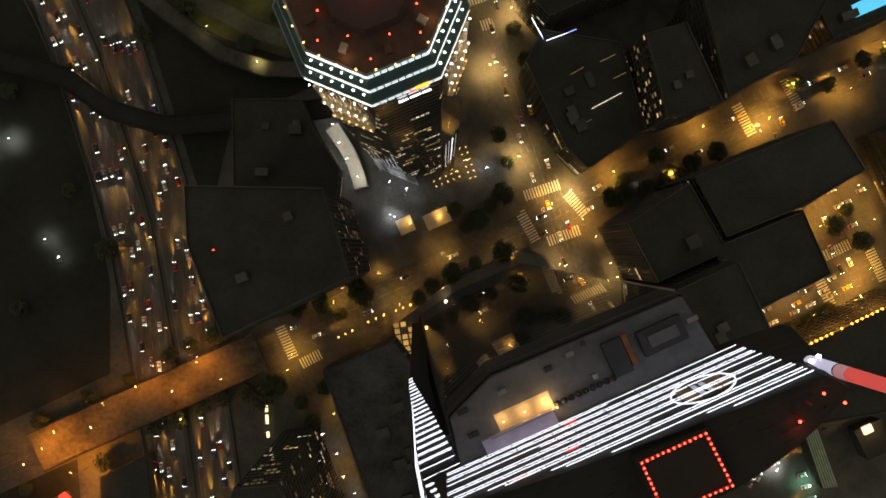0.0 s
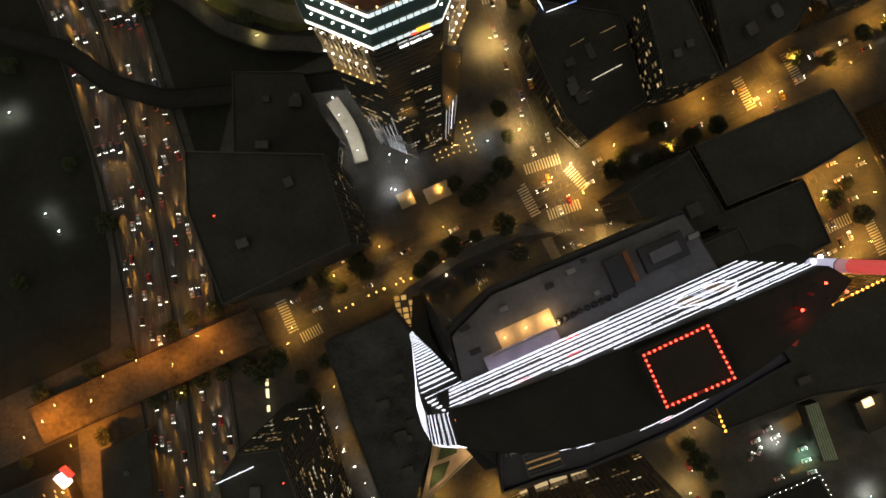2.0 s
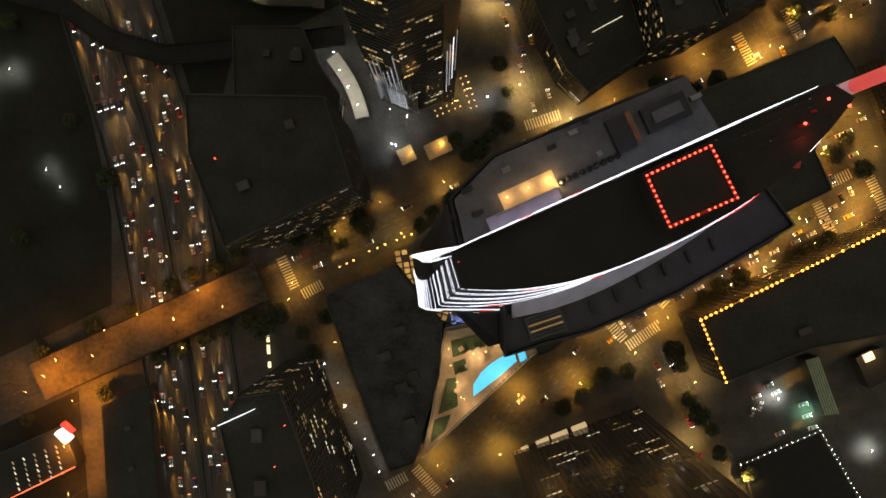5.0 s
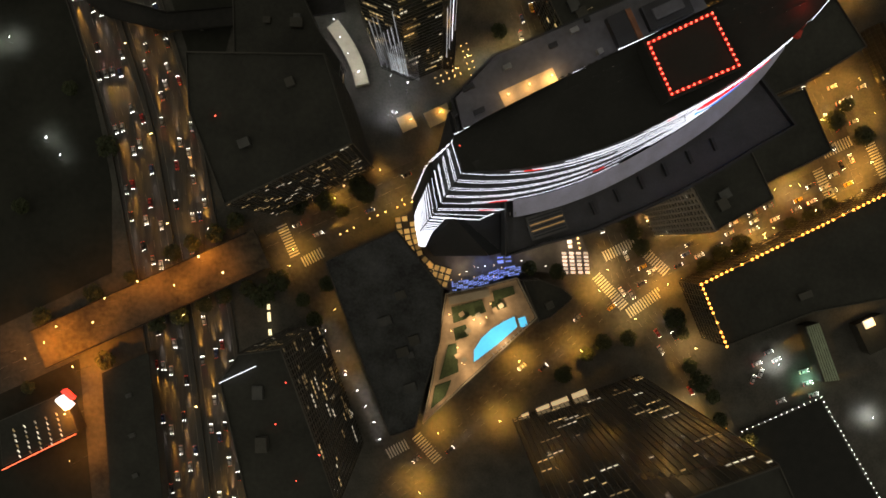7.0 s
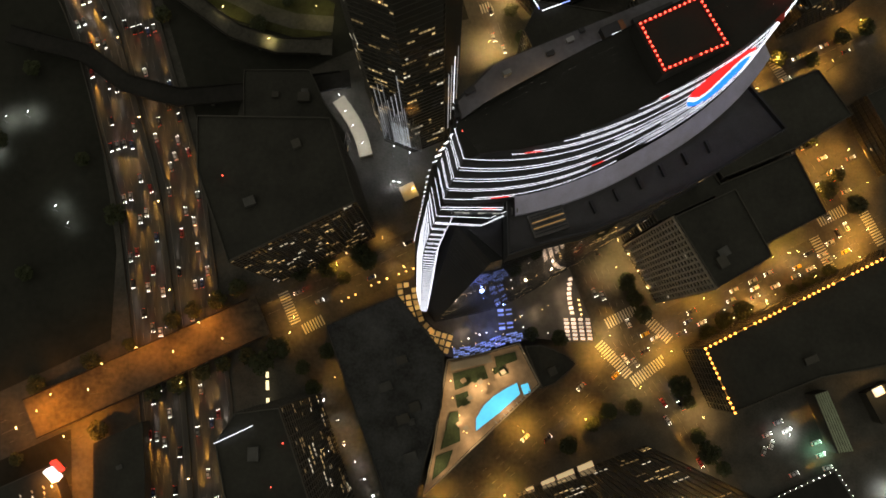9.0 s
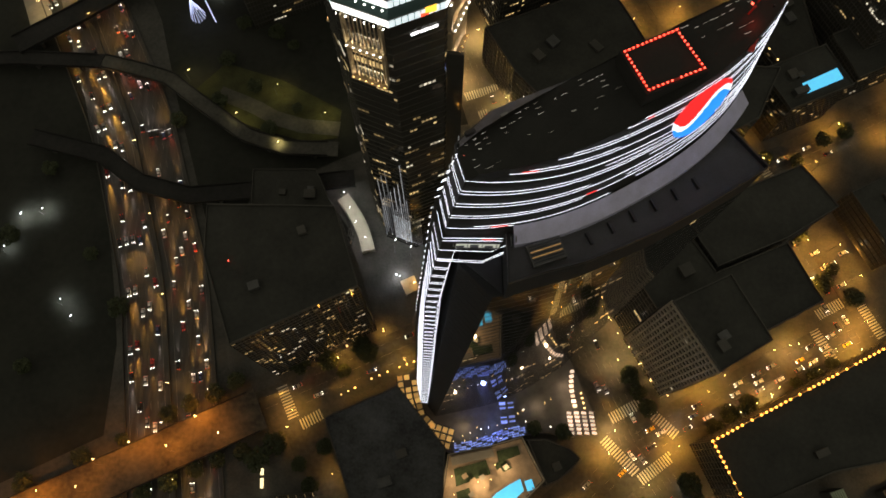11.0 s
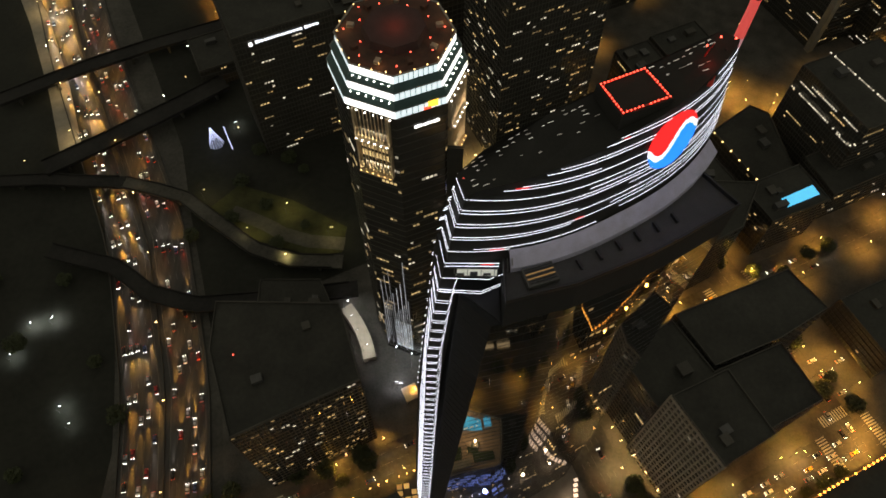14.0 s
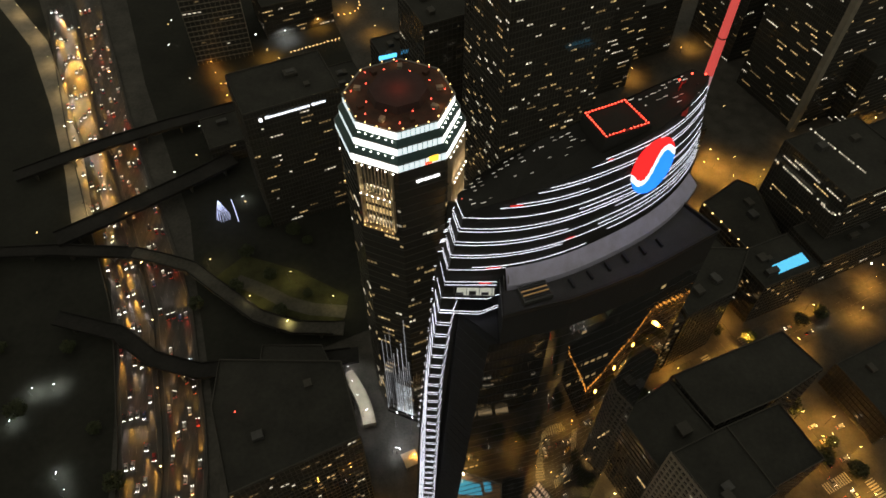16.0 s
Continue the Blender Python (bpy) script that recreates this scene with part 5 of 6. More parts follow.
# warm kerb lamps along the avenue and the street beside the bulb-edged block
for x, y in ((75.4, 5.3), (82.5, -8.2), (86, -15), (91, -22.5), (95.7, -31), (100.3, -39.5), (108, -47), (138, -37), (165, -24), (173.4, -22), (152.5, -50.5), (160, -46.3), (164.7, -43.3), (186, -34.4), (143, -55)):
    street_lamp(x, y, 0.4, 900, WARM, "short kerb lamp with a warm round head", 5)
# median lamps added only to bring amber light onto the freeway
for x, y, h in along(FREEWAY_LINE, 46, 0.0, 60):
    if y > -200:
        street_lamp(x, y, h + math.pi / 2, 500, (1.0, 0.45, 0.05), "added freeway lamp that casts amber light on the lanes", 11)

# lit entrance bays at the foot of the large office block
entry = thing("lobby_entrance", "amber-lit glass entrance bays under a dark canopy", "entrance", at=(0, 0, 0.15))
part("canopy", block(rect(-59, -24.3, 17, 2.4, math.radians(25.6)), 4.6, 5.0), DARK_METAL, entry)
LOBBY = mat("lobby_glass", (0.7, 0.5, 0.3), emit=(1.0, 0.62, 0.28), power=0.9, rand=0.6)
for i in range(5):
    part("glass_bay", block(rect(-66.0 + 3.5 * i, -26.9 + 1.66 * i, 2.6, 0.3, math.radians(25.6)), 0, 4.4), LOBBY, entry)
for x, y, w in ((-64, -29, 900), (-54, -24.5, 900), (-31.6, -14.2, 1500)):
    street_lamp(x, y, 2.0, w, AMBER, "short entrance lamp with an amber head", 4)
# low block added to keep the strip beside the freeway black under the lamps
shed = thing("dark_warehouse", "long low dark block added beside the freeway", "warehouse", at=(0, 0, 0.0))
part("warehouse_wall", block(ccw([(-171, -114), (-149, -104), (-140, -200), (-165, -210)]), 0, 9.5), WALL, shed)
part("warehouse_roof", block(ccw([(-171.6, -114), (-148.4, -103.4), (-139.4, -200.4), (-165.4, -210.6)]), 9.5, 9.9), ROOF, shed)
for i in range(4):
    part("roof_vent", block(rect(-158 + i * 1.6, -125 - i * 20, 3, 2, 0.4), 9.9, 10.8), ROOF_METAL, shed)

# strings of lamps along the street front and the block edges
for (ax, ay), (bx_, by), n in (((-53, -44.8), (-46, -41.5), 3), ((-38, -37), (-30, -33.5), 3), ((-24, -31.2), (-16.5, -28.4), 3), ((0, -19.8), (7, -17), 3), ((-18, -41), (-11, -37.8), 3), ((6, -26), (11, -24), 3), ((26, -9), (38, -4), 3)):
    for i in range(n):
        t = thing("pavement_lamp", "round warm pavement lamp on a short post", "lamp", "pavement lamps", at=(ax + (bx_ - ax) * i / (n - 1), ay + (by - ay) * i / (n - 1), 0.15))
        part("post", block(rect(0, 0, 0.16, 0.16), 0, 4.0), DARK_METAL, t)
        bulb(t, 0, 0, 4.3, BULB_WARM, 0.42)
    la = bpy.data.lights.new("lamp_glow", "POINT")
    la.energy, la.color, la.shadow_soft_size = 1100, AMBER, 0.5
    b = new("lamp_glow", la)
    b.parent, b.location = t, (0, 0, 5.4)
hall = bpy.data.objects["market_hall"]
ORANGE_BULB = mat("orange_bulb", (1, 0.7, 0.3), emit=(1.0, 0.4, 0.06), power=4.5)
STRING = mat("orange_string", (0.8, 0.4, 0.1), emit=(1.0, 0.42, 0.06), power=0.2)
for (ax, ay), (bx_, by), n in (((120.0, -69.4), (215, -23.4), 40), ((120.0, -69.4), (131.9, -98.6), 13)):
    part("light_string", bar(bmesh.new(), (ax, ay, 31.8), (bx_, by, 31.8), 0.25, 0.2), STRING, hall)
    for i in range(n + 1):
        if (i * 7) % 10 in (3, 9):
            continue
        bulb(hall, ax + (bx_ - ax) * i / n, ay + (by - ay) * i / n, 32.0, ORANGE_BULB, 0.6)
for k in (0.1, 0.3, 0.5, 0.7, 0.9):
    la = bpy.data.lights.new("string_glow", "POINT")
    la.energy, la.color, la.shadow_soft_size = 4000, (1.0, 0.42, 0.06), 1.0
    b = new("string_glow", la)
    b.parent, b.location = hall, (120 + 95 * k - 2.5, -69.4 + 46 * k + 4.5, 27)
yard = thing("bulb_edged_shed", "low black-roofed shed edged with white bulbs", "shed", at=(0, 0, 0.15))
part("shed_wall", block(ccw([(150.7, -145.8), (191.2, -128.6), (224, -185), (170, -205)]), 0, 3.6), WALL, yard)
part("shed_roof", block(ccw([(151.7, -146.3), (190.6, -129.8), (222.5, -184.6), (170.6, -203.6)]), 3.6, 3.8), BLACK_ROOF, yard)
for (ax, ay), (bx_, by), n in (((150.7, -145.8), (191.2, -128.6), 14), ((191.2, -128.6), (222.0, -182), 22)):
    for i in range(n):
        bulb(yard, ax + (bx_ - ax) * i / n, ay + (by - ay) * i / n, 3.9, BULB, 0.2)
ramp = thing("ribbed_roof", "pale green ribbed roof of a parking ramp", "roof", at=(0, 0, 0.15))
GREENISH = mat("pale_green_metal", (0.42, 0.5, 0.36), 0.6, vary=0.25, scale=0.3)
part("ramp_body", block([(180.5, -92), (187, -90), (198, -119), (190, -120)], 0, 9.0), WALL, ramp)
for i in range(6):
    part("roof_rib", bar(bmesh.new(), (181.4 + 1.1 * i, -92 + 0.35 * i, 9.2), (190.8 + 1.25 * i, -119.6 + 0.15 * i, 9.2), 0.75, 0.35), GREENISH, ramp)
hut = thing("lit_loading_house", "small building with an amber-lit open front", "house", at=(0, 0, 0.15))
part("house_wall", block(rect(217, -96, 14, 16, GRID), 0, 7), WALL, hut)
part("house_roof", block(rect(217, -96, 14.6, 16.6, GRID), 7, 7.4), ROOF, hut)
part("lit_front", block(rect(213, -90.5, 5, 4, GRID), 7.4, 8.6), mat("amber_front", (0.8, 0.6, 0.4), emit=(1, 0.8, 0.6), power=0.9), hut)
la = bpy.data.lights.new("house_light", "POINT")
la.energy, la.color = 2500, (1, 0.6, 0.2)
b = new("house_light", la)
b.parent, b.location = hut, (213, -89, 12)

for x, y in ((196, 20), (206, 31), (214, 14), (222, 34), (190, 34)):
    street_lamp(x, y, 0.4, 6000, AMBER, "car park lamp with an amber glowing head", 9)
corner = bpy.data.objects["corner_block"]
EDGE_BLUE = mat("blue_edge_light", (0.4, 0.5, 1), emit=(0.3, 0.4, 1.0), power=2.0)
for a, b, m in (((41.5, 108.5), (46.5, 99.5), LED_WHITE), ((48.4, 97.6), (58, 101.2), LED_WHITE), ((58, 101.2), (62.5, 103), EDGE_BLUE), ((46.5, 99.5), (46.9, 98.4), EDGE_BLUE)):
    part("edge_light", bar(bmesh.new(), (*a, 31.4), (*b, 31.4), 0.3, 0.3), m, corner)
for (ax, ay), (bx_, by), m in (((70, 66), (84, 73.5), WIN_WHITE), ((74, 88), (81, 91.5), WIN_DIM), ((80, 80), (86, 83), WIN_DIM), ((60, 82), (66, 85.5), WIN_DIM), ((64, 58), (70, 61), WIN_DIM)):
    part("roof_light_line", bar(bmesh.new(), (ax, ay, 30.4), (bx_, by, 30.4), 0.25, 0.3), m, corner)
# the pale ramp west of the freeway
r_far = random.Random(17)
RAMP = [(-420, 470), (-345, 380), (-300, 300), (-266, 230), (-245, 180)]
tagged(obj("ramp_road", ribbon(RAMP, 14, 0.16, 0.24), STONE), "pale ramp road beside the freeway", "road", kind="structure")
for x, y, h in along(RAMP, 45, 7, 20):
    street_lamp(x, y, h - math.pi / 2, 2600, (1.0, 0.7, 0.3), "ramp lamp with a warm glowing head", 10)
for x, y, w in ((-88, 425, 9000), (-110, 400, 8000), (-135, 330, 7000), (190, 236, 7000), (205, 228, 5000), (218, 208, 5000), (208, 370, 9000), (150, 330, 9000), (110, 270, 5000), (-160, 300, 7000), (-185, 335, 6000), (60, 320, 5000), (-60, 390, 8000)):
    street_lamp(x, y, 0.8, w, AMBER, "plaza lamp with a warm glowing head", 9)
for x, y in ((214.9, 394.4), (226.1, 390.2), (182.1, 223.5), (192.8, 226.3), (166.5, 382.5), (221.8, 214.9), (-147.0, 357.0), (-136.0, 345.6)):
    street_lamp(x, y, 0.8, 11000, AMBER, "plaza lamp with a warm glowing head", 9)
for x, y in ((-191.4, 345.9), (-184.8, 331.2), (-177.5, 316.9), (-170.5, 303.1), (-164.2, 293.0)):
    street_lamp(x, y, 1.2, 3500, (1.0, 0.36, 0.04), "low amber lamp in a row beside a tower", 5)
for x, y in ((-155.0, 409.5), (-136.7, 384.5)):
    street_lamp(x, y, 0.3, 9000, (0.95, 0.97, 1.0), "bright white plaza floodlight", 9, LAMP_WHITE)
for i in range(70):
    x, y = r_far.uniform(-330, 330), r_far.uniform(130, 470)
    if abs(x + 17) < 60 and y < 260:
        continue
    t = thing("plaza_lamp", "small warm lamp beside a far street", "lamp", "plaza lamps", at=(x, y, 0.0))
    part("post", block(rect(0, 0, 0.2, 0.2), 0, 5.4), DARK_METAL, t)
    bulb(t, 0, 0, 5.6, r_far.choice((BULB_WARM, BULB_WARM, BULB)), 0.4)
for k in range(18):
    a = k / 18 * 2 * math.pi
    t = thing("plaza_lamp", "small warm lamp round a circular plaza", "lamp", "plaza lamps", at=(-89.5 + 15 * math.cos(a), 431 + 15 * math.sin(a), 0.0))
    part("post", block(rect(0, 0, 0.2, 0.2), 0, 3.4), DARK_METAL, t)
    bulb(t, 0, 0, 3.7, BULB_WARM, 0.5)
for k in range(14):
    t = thing("plaza_lamp", "small warm lamp in a straight row", "lamp", "plaza lamps", at=(-125.5 + 38 * k / 13, 356.4 + 18.4 * k / 13, 0.15))
    part("post", block(rect(0, 0, 0.2, 0.2), 0, 7.4), DARK_METAL, t)
    bulb(t, 0, 0, 7.7, BULB_WARM, 0.5)

# ---------------------------------------------------------------- more towers
r2 = random.Random(5)
office("plaza_tower", [(34.5, -140), (99.3, -117.1), (118, -160), (53, -184)], 150, "tall office tower with dim amber window rows", r2, share=0.3, run=4, bay=2.4, wins=(WIN_DIM, WIN_WARM, WIN_DIM), units=2, bands=False, many=True)
office("dark_glass_tower", quad(31, 165, 62, 48), 215, "tall black glass tower with sparse lit windows", r2, share=0.5, run=3, bay=1.9, units=1, many=True)
office("bank_block", quad(-114, 174, 58, 40), 97, "dark office block with a white glowing sign", r2, share=0.22, run=4, bay=2.0, many=True)
office("far_grid_tower", quad(-202, 349, 45, 40, 0.3), 90, "grey office tower with a grid of windows and amber bands", r2, floor=4.5, bay=3.5, share=0.2, wall=STONE, run=5, many=True)
office("hotel_block", [(37, 122), (49, 108), (112, 135), (92, 178), (22, 150)], 34, "dark hotel block with a flat roof and few lights", r2, share=0.08, many=True)
office("annex_block", [(118, 118), (166, 114), (148, 150), (126, 142)], 42, "dark annex block behind the corner tower", r2, share=0.06)
office("slim_tower", quad(-12, 225, 34, 40), 120, "dark tower with a column of lit windows", r2, share=0.12, run=3, many=True)
office("mid_tower", quad(-40, 268, 26, 30), 62, "dark block behind the octagonal tower", r2, share=0.08)
office("flower_tower", [(232.6, 140), (285, 163), (262, 212), (210, 190)], 62, "dark tower with long rows of lit windows", r2, share=0.42, run=7, bay=2.0, many=True)
ne = office("north_tower", quad(262, 268, 60, 62), 170, "dark tower with rows of pale lit windows", r2, share=0.5, run=6, bay=1.9, many=True)
# pale strip added for the olive light on the tower's corner
part("corner_pier", block(rect(262, 268, 4.5, 4.5, GRID), 0, 171), STONE, ne, "pale strip standing for the light on the corner")
office("east_tower", [(290, 165), (345, 190), (325, 240), (268, 214)], 48, "dark tower with pale lit windows", r2, share=0.4, run=5, bay=2.0, many=True)
office("far_tower", quad(100, 300, 50, 40), 95, "dark far tower with a few lit windows", r2, share=0.5, run=5, bay=2.0, many=True)
low = office("courtyard_block", [(168, 176), (187, 136), (211, 146), (207, 190), (196, 197)], 20, "low dark block with globe lamps along its edge", r2, share=0.05, run=1, many=True)
for k in range(6):
    bulb(low, 168.5 + 18 * k / 5, 173.5 - 36 * k / 5, 20.9, BULB_WARM, 0.55)
ft = bpy.data.objects["flower_tower"]
row_bm = bmesh.new()
for (ax, ay), (bx_, by), z, n in (((210.0, 188), (231.8, 140.5), 47, 30), ((215, 177), (224, 157.5), 57, 12)):
    for i in range(n):
        if r2.random() < 0.8:
            x, y = ax + (bx_ - ax) * i / n - 0.5, ay + (by - ay) * i / n - 0.25
            prism(row_bm, rect(x, y, 1.0, 0.3, math.atan2(by - ay, bx_ - ax)), z - 0.5, z + 0.5)
for i in range(26):
    if r2.random() < 0.8:
        prism(row_bm, rect(228 + 21 * i / 26, 200.5 - 41 * i / 26, 1.1, 0.4, -1.1), 62.5, 63.3)
tagged(part("window_glow", row_bm, ROW_WHITE, ft), kind="stuff")
office("pool_roof_block", [(180, 97), (216, 112), (205, 137), (168, 121)], 36, "dark apartment block with a lit roof pool", r2, share=0.12, run=1, bay=2.4, many=True)
for poly, z1 in ((quad(150, 222, 36, 30), 30), (quad(118, 196, 24, 26), 45), (quad(300, 268, 60, 50), 58), (quad(140, 345, 55, 40), 50), (quad(345, 118, 50, 36), 40), ([(226, 122), (330, 168), (318, 198), (216, 150)], 26),
                 (quad(-165, 232, 50, 34), 16), (quad(-95, 268, 45, 40), 24), (quad(-150, 385, 60, 45), 30), (quad(-10, 330, 40, 40), 60), (quad(40, 258, 45, 50), 90), (quad(235, 350, 60, 50), 85), (quad(228, 20, 60, 40), 22), (quad(330, 60, 60, 40), 30), (quad(-290, -10, 40, 60), 14), (quad(-330, 100, 50, 40), 12)):
    office("city_block", poly, z1, "dark city block with rows of small lit windows", r2, share=0.3 if z1 > 20 else 0.1, run=4, bay=2.2, many=True, units=4)
blk = bpy.data.objects["pool_roof_block"]
part("roof_pool", block([(190.5, 106.8), (210.8, 115.6), (208.6, 122.0), (188.6, 112.6)], 36.0, 36.5), WATER, blk, "turquoise lit roof pool")
part("roof_sign", bar(bmesh.new(), (-44.4, 270, 64.5), (-32.5, 274.5, 64.5), 0.5, 3.0), mat("cyan_sign", (0.1, 0.5, 0.9), emit=(0.1, 0.55, 1.0), power=1.8), bpy.data.objects["mid_tower"])
# the bank block's sign: a row of glowing strokes, unlettered
bank = bpy.data.objects["bank_block"]
SIGN_COOL = mat("cool_white_sign", (1, 1, 1), emit=(0.85, 0.9, 1.0), power=2.2)
x = 12.0
for i, w in enumerate((2.4, 1.6, 1.7, 1.7, 1.5, 1.6, 1.5, 1.7, 1.6, 1.5, 1.6, 1.6, 1.5, 0, 2.0, 1.6, 1.6, 1.7)):
    if w:
        p, q = Vector((-114, 174)) + U * x, Vector((-114, 174)) + U * (x + w)
        h = 1.7 if i in (0, 14) else 1.2
        part("sign_stroke", bar(bmesh.new(), (p.x + 0.25, p.y - 0.55, 91 + h / 4), (q.x + 0.25, q.y - 0.55, 91 + h / 4), 0.2, h), SIGN_COOL, bank)
    x += max(w, 0.6) + 0.42
part("sign_square", bar(bmesh.new(), (-106.2, 176.8, 91), (-104.6, 177.5, 91), 0.3, 2.0), SIGN, bank)

# west side: billboard house with neon, tented light sculpture, pole of light
bb = thing("billboard_house", "low house with a white and red lit billboard", "building", at=(0, 0, 0.15))
part("house_wall", block(ccw([(-224, -138), (-192, -124), (-184, -143), (-222, -161)]), 0, 9), WALL, bb)
part("house_roof", block(ccw([(-223.5, -138.4), (-192.3, -124.7), (-184.6, -142.7), (-221.6, -160.3)]), 9, 9.2), ROOF, bb)
part("billboard", block(rect(-189, -128, 7, 3.2, -0.75), 9.2, 14, rect(-189.5, -128.4, 7, 2.2, -0.75)), mat("billboard_white", (1, 1, 1), emit=(0.95, 0.98, 1.0), power=2.4), bb, "white glowing billboard")
part("billboard_red", block(rect(-187.5, -124.2, 6.5, 1.6, -0.75), 9.2, 13), mat("billboard_red", (1, 0.1, 0.1), emit=(1.0, 0.05, 0.03), power=1.6), bb)
part("neon_line", bar(bmesh.new(), (-221.4, -162.1, 10), (-184.6, -144.2, 10), 0.35, 0.35), mat("red_neon", (1, 0.3, 0.2), emit=(1.0, 0.13, 0.05), power=4.0), bb, "red neon line")
for i in range(5):
    for j in range(6):
        part("roof_light", block(rect(-216 + i * 5.4 + j * 0.6, -142.5 + i * 2.0 - j * 2.6, 1.6, 0.5, -0.9), 9.2, 9.5), WIN_WHITE if (i + j) % 3 else WIN_DIM, bb)
tent = thing("light_sculpture", "cone of white light strands hung from a pole", "light sculpture", at=(-150, 183, 0.15))
part("pole", block(rect(0, 0, 0.3, 0.3), 0, 17), METAL, tent)
STRAND = mat("cool_strand", (0.7, 0.75, 1), emit=(0.62, 0.68, 1.0), power=1.6)
for k in range(14):
    a = k / 14 * 2 * math.pi
    part("strand", bar(bmesh.new(), (0, 0, 17), (4.6 * math.cos(a), 4.6 * math.sin(a), 0.3), 0.16, 0.16), STRAND, tent)
pole = thing("light_pole", "slim pole glowing pale blue", "light pole", at=(-139, 179, 0.15))
part("tube", block(rect(0, 0, 0.35, 0.35), 0, 22), STRAND, pole)
# low lit fronts on the south side
for i, (x, y, w) in enumerate(((50, -134.2, 7), (58.5, -130.8, 9), (68.5, -126.8, 8), (41, -138.0, 4))):
    f = thing("lit_kiosk", "kiosk with a warm glowing flat roof", "kiosk", "kiosks along the street", at=(x, y, 0.15))
    part("kiosk_body", block(rect(0, 0, w - 0.6, 2.6, 0.38), 0, 2.8), STONE, f)
    part("kiosk_roof", block(rect(0, 0, w, 3.2, 0.38), 2.8, 3.1), mat("kiosk_roof_glow", (0.9, 0.75, 0.5), emit=(1.0, 0.7, 0.36), power=0.5) if i == 0 else bpy.data.materials["kiosk_roof_glow"], f)
dim = bpy.data.objects["apartment_tower"]
part("roof_light_line", bar(bmesh.new(), (-88, -104.2, 88.1), (-73.6, -97.6, 88.1), 0.2, 0.2), LED_WHITE, dim)
for x, y in ((-62, -104), (-66, -120), (-58, -142), (-49, -132)):
    bulb(dim, x, y, 88.3, RED_LAMP, 0.25)
bulb(bpy.data.objects["office_block"], -89.2, -0.4, 87.2, RED_LAMP, 0.3)


# ---------------------------------------------------------------- trees
TRUNK = mat("bark", (0.12, 0.085, 0.06), 0.9, vary=0.3, scale=3)
LEAF = mat("leaves", (0.04, 0.05, 0.018), 0.7, vary=0.4, scale=1.2, rand=0.3)


def make_tree(x, y, height, spread, seed):
    t = thing("street_tree", "broad-crowned dark green street tree on the pavement", "tree", "street trees", at=(x, y, 0.15))
    r = random.Random(seed)
    bm = bmesh.new()
    bmesh.ops.create_cone(bm, cap_ends=True, segments=8, radius1=0.28, radius2=0.14, depth=height * 0.55, matrix=Matrix.Translation((0, 0, height * 0.275)))
    tr = part("trunk", bm, TRUNK, t)
    tips = []
    for k in range(6):
        a = k * math.pi / 3 + r.uniform(-0.3, 0.3)
        e = (spread * 0.3 * math.cos(a), spread * 0.3 * math.sin(a), height * r.uniform(0.68, 0.85))
        tips.append(e)
        part("limb", bar(bmesh.new(), (0, 0, height * 0.42), e, 0.16, 0.16), TRUNK, tr)
    bm = bmesh.new()
    for k in range(520):
        e = r.choice(tips)
        v = Vector((r.gauss(0, 1), r.gauss(0, 1), r.gauss(0, 0.75)))
        v = v.normalized() * (spread * 0.30 * r.random() ** 0.35)
        c = Vector(e) + v
        s = r.uniform(0.5, 0.95)
        d1 = Vector((r.uniform(-1, 1), r.uniform(-1, 1), r.uniform(-0.5, 0.5))).normalized() * s
        d2 = d1.cross(Vector((r.uniform(-1, 1), r.uniform(-1, 1), 1)).normalized()).normalized() * s * 0.7
        q = [bm.verts.new(c + o) for o in (-d1, d2, d1 + Vector((0, 0, 0.12)), -d2)]
        bm.faces.new(q)
    part("crown", bm, LEAF, t)
    return t


trees = [make_tree(138.5, 49.5, 7.5, 9, 1), make_tree(126, 44, 7, 8, 2), make_tree(116, -88, 8, 10, 3)]
spots = [(121, -96), (124, -112), (129, -120), (136, -128), (139.5, -140), (86, 26), (92, 28.5), (103, 31), (115, 37), (45, 85), (42, 96), (36, 112), (91, 35), (108, 47), (196, 83), (213, 96), (226, 101),
         (96, -44), (99.5, -52), (92, -36), (132, -62), (140, -55), (176, -40), (186, -36), (150, -50.5), (196, -30), (-74, -30), (-60, -28), (-52, -33), (-44, -20), (-40, -24), (12, 12), (18, 15), (24, 22), (6, 20), (30, 28), (33, 44), (28, 58),
         (-84, -68), (-72, -78), (-66, -88), (-92, -76), (-60, -70), (80, -100), (72, -106), (93, -98), (60, -116), (147, -162), (154, -150), (178, 84), (160, 90), (-152, 110), (-130, 122), (-110, 132), (-100, 104), (-85, 118), (-120, 175), (-100, 168), (-90, 160), (-128, 150),
         (198, 12), (205, 20), (190, 40), (212, 4), (-6, -18), (4, -12), (16, -7), (-12, -24), (30, -1), (42, -62), (56, -64), (-170, 0), (-190, 30), (-215, -30), (-235, 40), (-250, 0), (-220, 80), (-260, 80),
         (-100, -72), (-106, -38), (-112, -76), (-122, -80), (-116, -44), (-128, -49), (-138, -54), (-134, -86), (-146, -90), (-172, -108), (-160, -66), (-178, -74), (-204, -86), (-212, -122)]
for i, (x, y) in enumerate(spots):
    s = 0.7 + 0.4 * ((i * 37) % 11) / 11
    c = copy_thing(trees[i % 3], pose(x, y, 0.15 if not (-13 < x < 62 and -66 < y < 0) else 7.75, 0, 0, (i * 71) % 360))
    c.scale = (s, s, s)


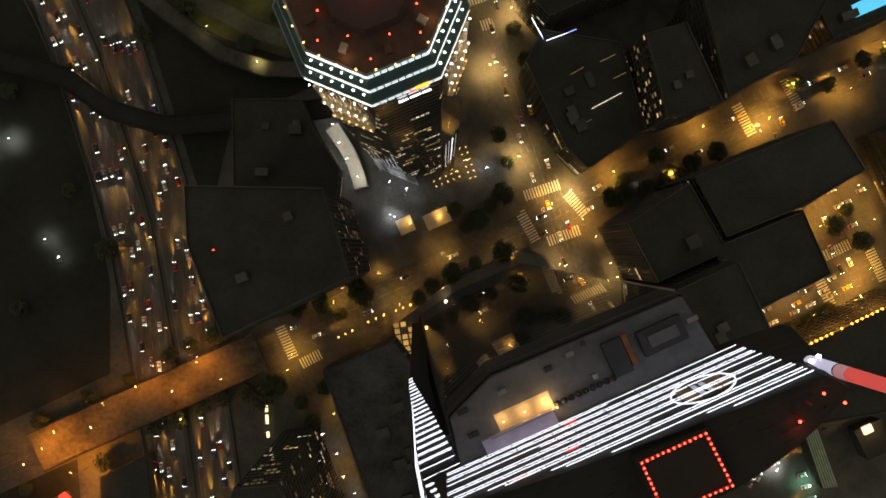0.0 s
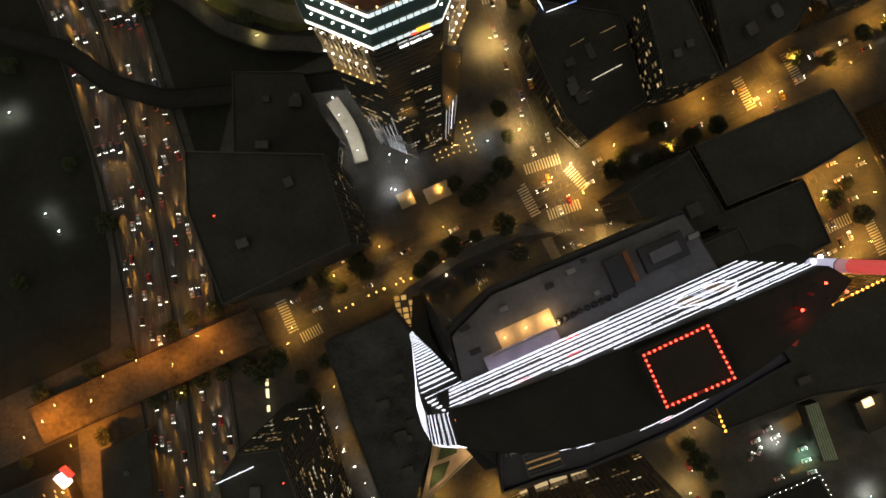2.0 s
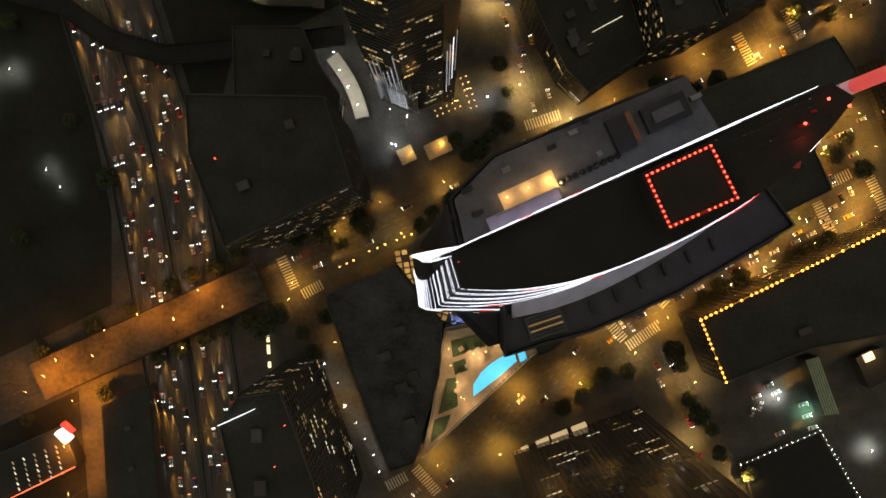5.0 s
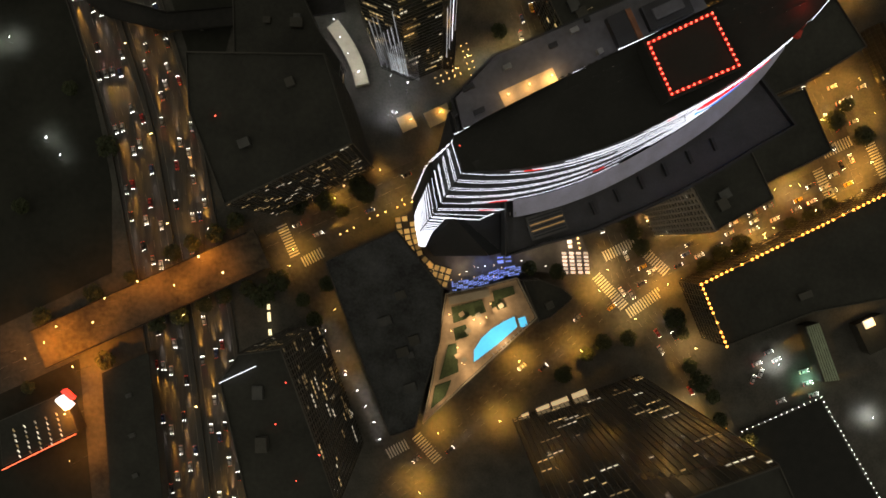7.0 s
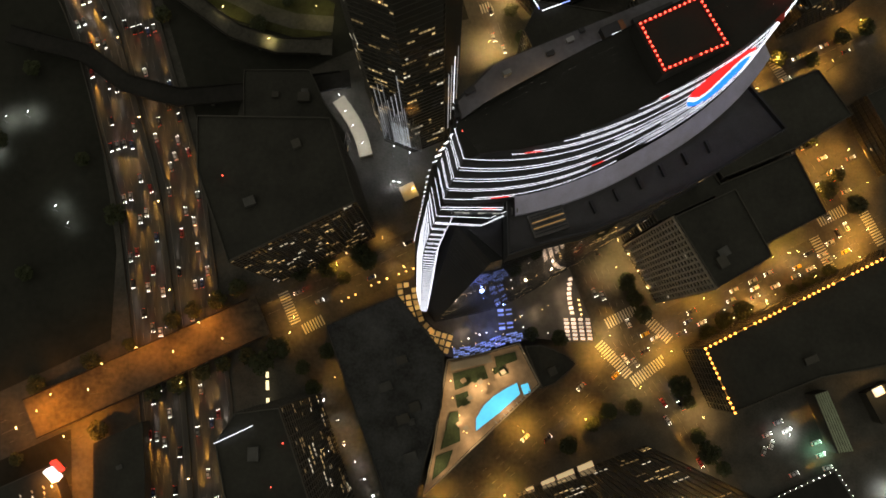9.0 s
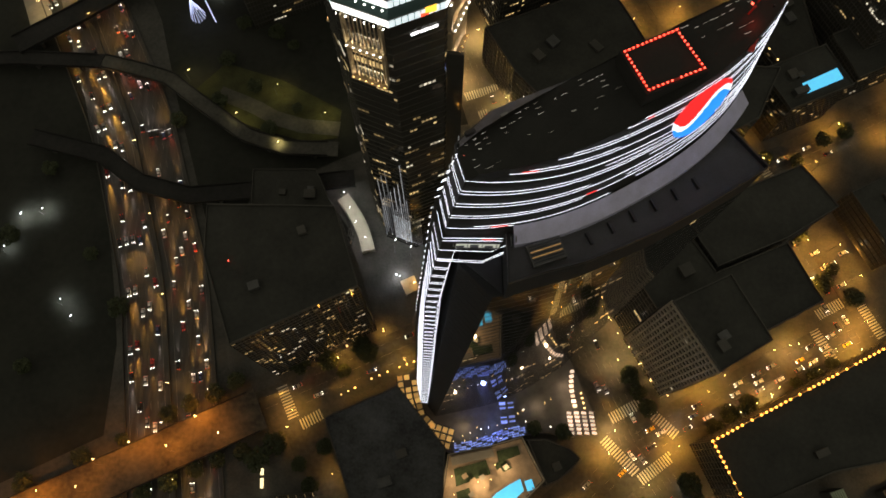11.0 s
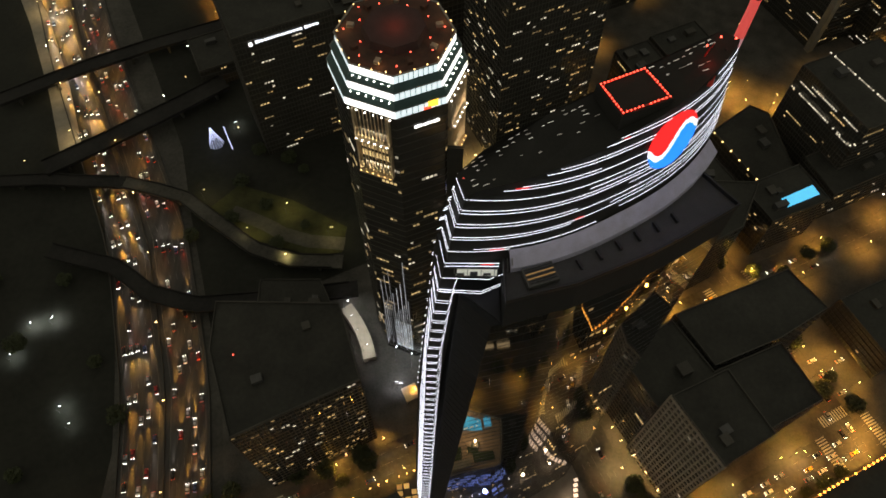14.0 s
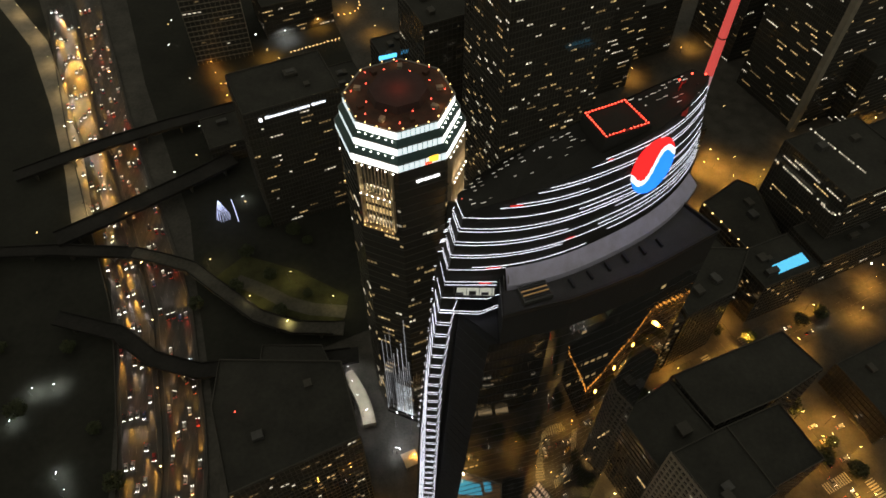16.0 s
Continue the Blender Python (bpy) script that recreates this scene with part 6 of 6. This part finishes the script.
# ---------------------------------------------------------------- traffic
HEAD = mat("headlight", (1, 1, 1), emit=(1.0, 0.96, 0.88), power=11.0)
TAIL = mat("taillight", (0.8, 0.05, 0.03), emit=(1.0, 0.05, 0.02), power=1.5)
CAR_GLASS = mat("car_glass", (0.02, 0.022, 0.025), 0.08)
COLOURS = [mat("car_paint_" + n, c, 0.3, 0.2, vary=0.1) for n, c in (("white", (0.75, 0.75, 0.75)), ("black", (0.02, 0.02, 0.022)), ("grey", (0.22, 0.23, 0.24)), ("silver", (0.5, 0.5, 0.5)), ("blue", (0.05, 0.08, 0.2)), ("red", (0.35, 0.03, 0.03)), ("yellow", (0.7, 0.42, 0.03)))]
NAMES = ["white", "black", "grey", "silver", "dark blue", "red", "yellow"]


def make_car(i):
    c = thing("car", NAMES[i] + " car with glowing headlights on the road", "car", "cars in traffic", at=(0, 0, -50))
    bm = bmesh.new()
    prism(bm, [(-2.3, -0.9), (2.2, -0.9), (2.35, -0.6), (2.35, 0.6), (2.2, 0.9), (-2.3, 0.9)], 0.02, 0.85, [(-2.25, -0.84), (2.1, -0.84), (2.25, -0.55), (2.25, 0.55), (2.1, 0.84), (-2.25, 0.84)])
    part("body", bm, COLOURS[i], c)
    cab = part("cabin", block(rect(-0.35, 0, 2.7, 1.62), 0.85, 1.36, rect(-0.45, 0, 1.7, 1.36)), CAR_GLASS, c)
    part("roof_panel", block(rect(-0.45, 0, 1.6, 1.3), 1.362, 1.42), COLOURS[i], cab)
    for s in (-1, 1):
        part("headlight", block(rect(2.26, s * 0.62, 0.26, 0.3), 0.6, 0.88), HEAD, c)
        part("taillight", block(rect(-2.26, s * 0.64, 0.16, 0.28), 0.62, 0.86), TAIL, c)
    return c


cars = [make_car(i) for i in range(7)]
rc = random.Random(21)
used = set()
beam = bpy.data.lights.new("beam", "SPOT")
beam.energy, beam.color, beam.spot_size, beam.spot_blend, beam.shadow_soft_size = 13000, (1.0, 0.88, 0.76), 0.34, 0.9, 0.15
warm_beam = bpy.data.lights.new("warm_beam", "SPOT")
warm_beam.energy, warm_beam.color, warm_beam.spot_size, warm_beam.spot_blend, warm_beam.shadow_soft_size = 46000, (1.0, 0.48, 0.07), 0.36, 1.0, 0.15
brake = bpy.data.lights.new("brake_glow", "SPOT")
brake.energy, brake.color, brake.spot_size, brake.spot_blend, brake.shadow_soft_size = 800, (1.0, 0.05, 0.02), 0.9, 0.9, 0.15


def put(i, x, y, z, h, light=None, braking=False):
    m = pose(x, y, z, 0, 0, math.degrees(h))
    if i not in used:
        used.add(i)
        c = cars[i]
        c.matrix_basis = m
    else:
        c = copy_thing(cars[i], m)
    if light:
        b = new("beam", light)
        b.parent = c
        b.matrix_local = look((2.6, 0, 1.1), (18.0, 0, -0.6))
    if braking:
        b = new("brake_glow", brake)
        b.parent = c
        b.matrix_local = look((-2.6, 0, 1.0), (-8.0, 0, -0.5))


PICK = [0, 1, 1, 2, 2, 3, 4, 1, 5, 3, 0, 2]
n = 0
for lane, o in enumerate((-19.2, -15.6, -12.0, -8.4, -4.8, 4.8, 8.4, 12.0, 15.6, 19.2)):
    s = rc.uniform(4, 20)
    for x, y, h in along(FREEWAY_LINE, 1.0, o):
        s -= 1
        if s <= 0:
            s = rc.uniform(13, 44)
            if -235 < y < 430:
                n += 1
                up = o < 0
                # southbound lanes lie west of the barrier
                west = lane >= 5 if FREEWAY_LINE[0][1] < FREEWAY_LINE[-1][1] else lane < 5
                put(rc.choice(PICK), x, y, 0.06, h if west else h + math.pi, (beam if n % 3 == 0 else warm_beam) if n % 4 != 1 else None, n % 7 == 2)
for line, offs, gap in ((SEVENTH_E[:3], (-4, 4), 30), (FIGUEROA[1:6], (-5, -1.8, 4.5), 34), (EIGHTH[1:3], (-4, 3.5), 55), (EIGHTH[2:4], (-3.5, 0.2, 4), 17), (FLOWER[1:3], (-3, 3), 22), ([(-85, -48.5), (58, 16)], (-4.5, 4), 40)):
    for o in offs:
        s = rc.uniform(5, gap)
        for x, y, h in along(line, 1.0, o):
            s -= 1
            if s <= 0:
                s = rc.uniform(gap * 0.4, gap * 1.7)
                put(rc.choice(PICK + [6]), x, y, 0.01, h if o < 0 else h + math.pi)
for x, y, h in ((160, -112, 0.4), (166, -106, 0.4), (170, -110, 0.5), (158, -120, 1.2), (162, -117, 1.2), (172, -131, 0.4), (184, -116, 0.3), (186, -122, 0.3), (189, -128, 0.3), (196, 14, 1.9), (203, 22, 0.4), (207, 24, 0.4), (206, 19, 0.4), (199, 30, 0.4), (210, 12, 0.4), (214, 30, 0.4)):
    put(rc.choice((0, 3, 0, 2)), x, y, 0.16, h)
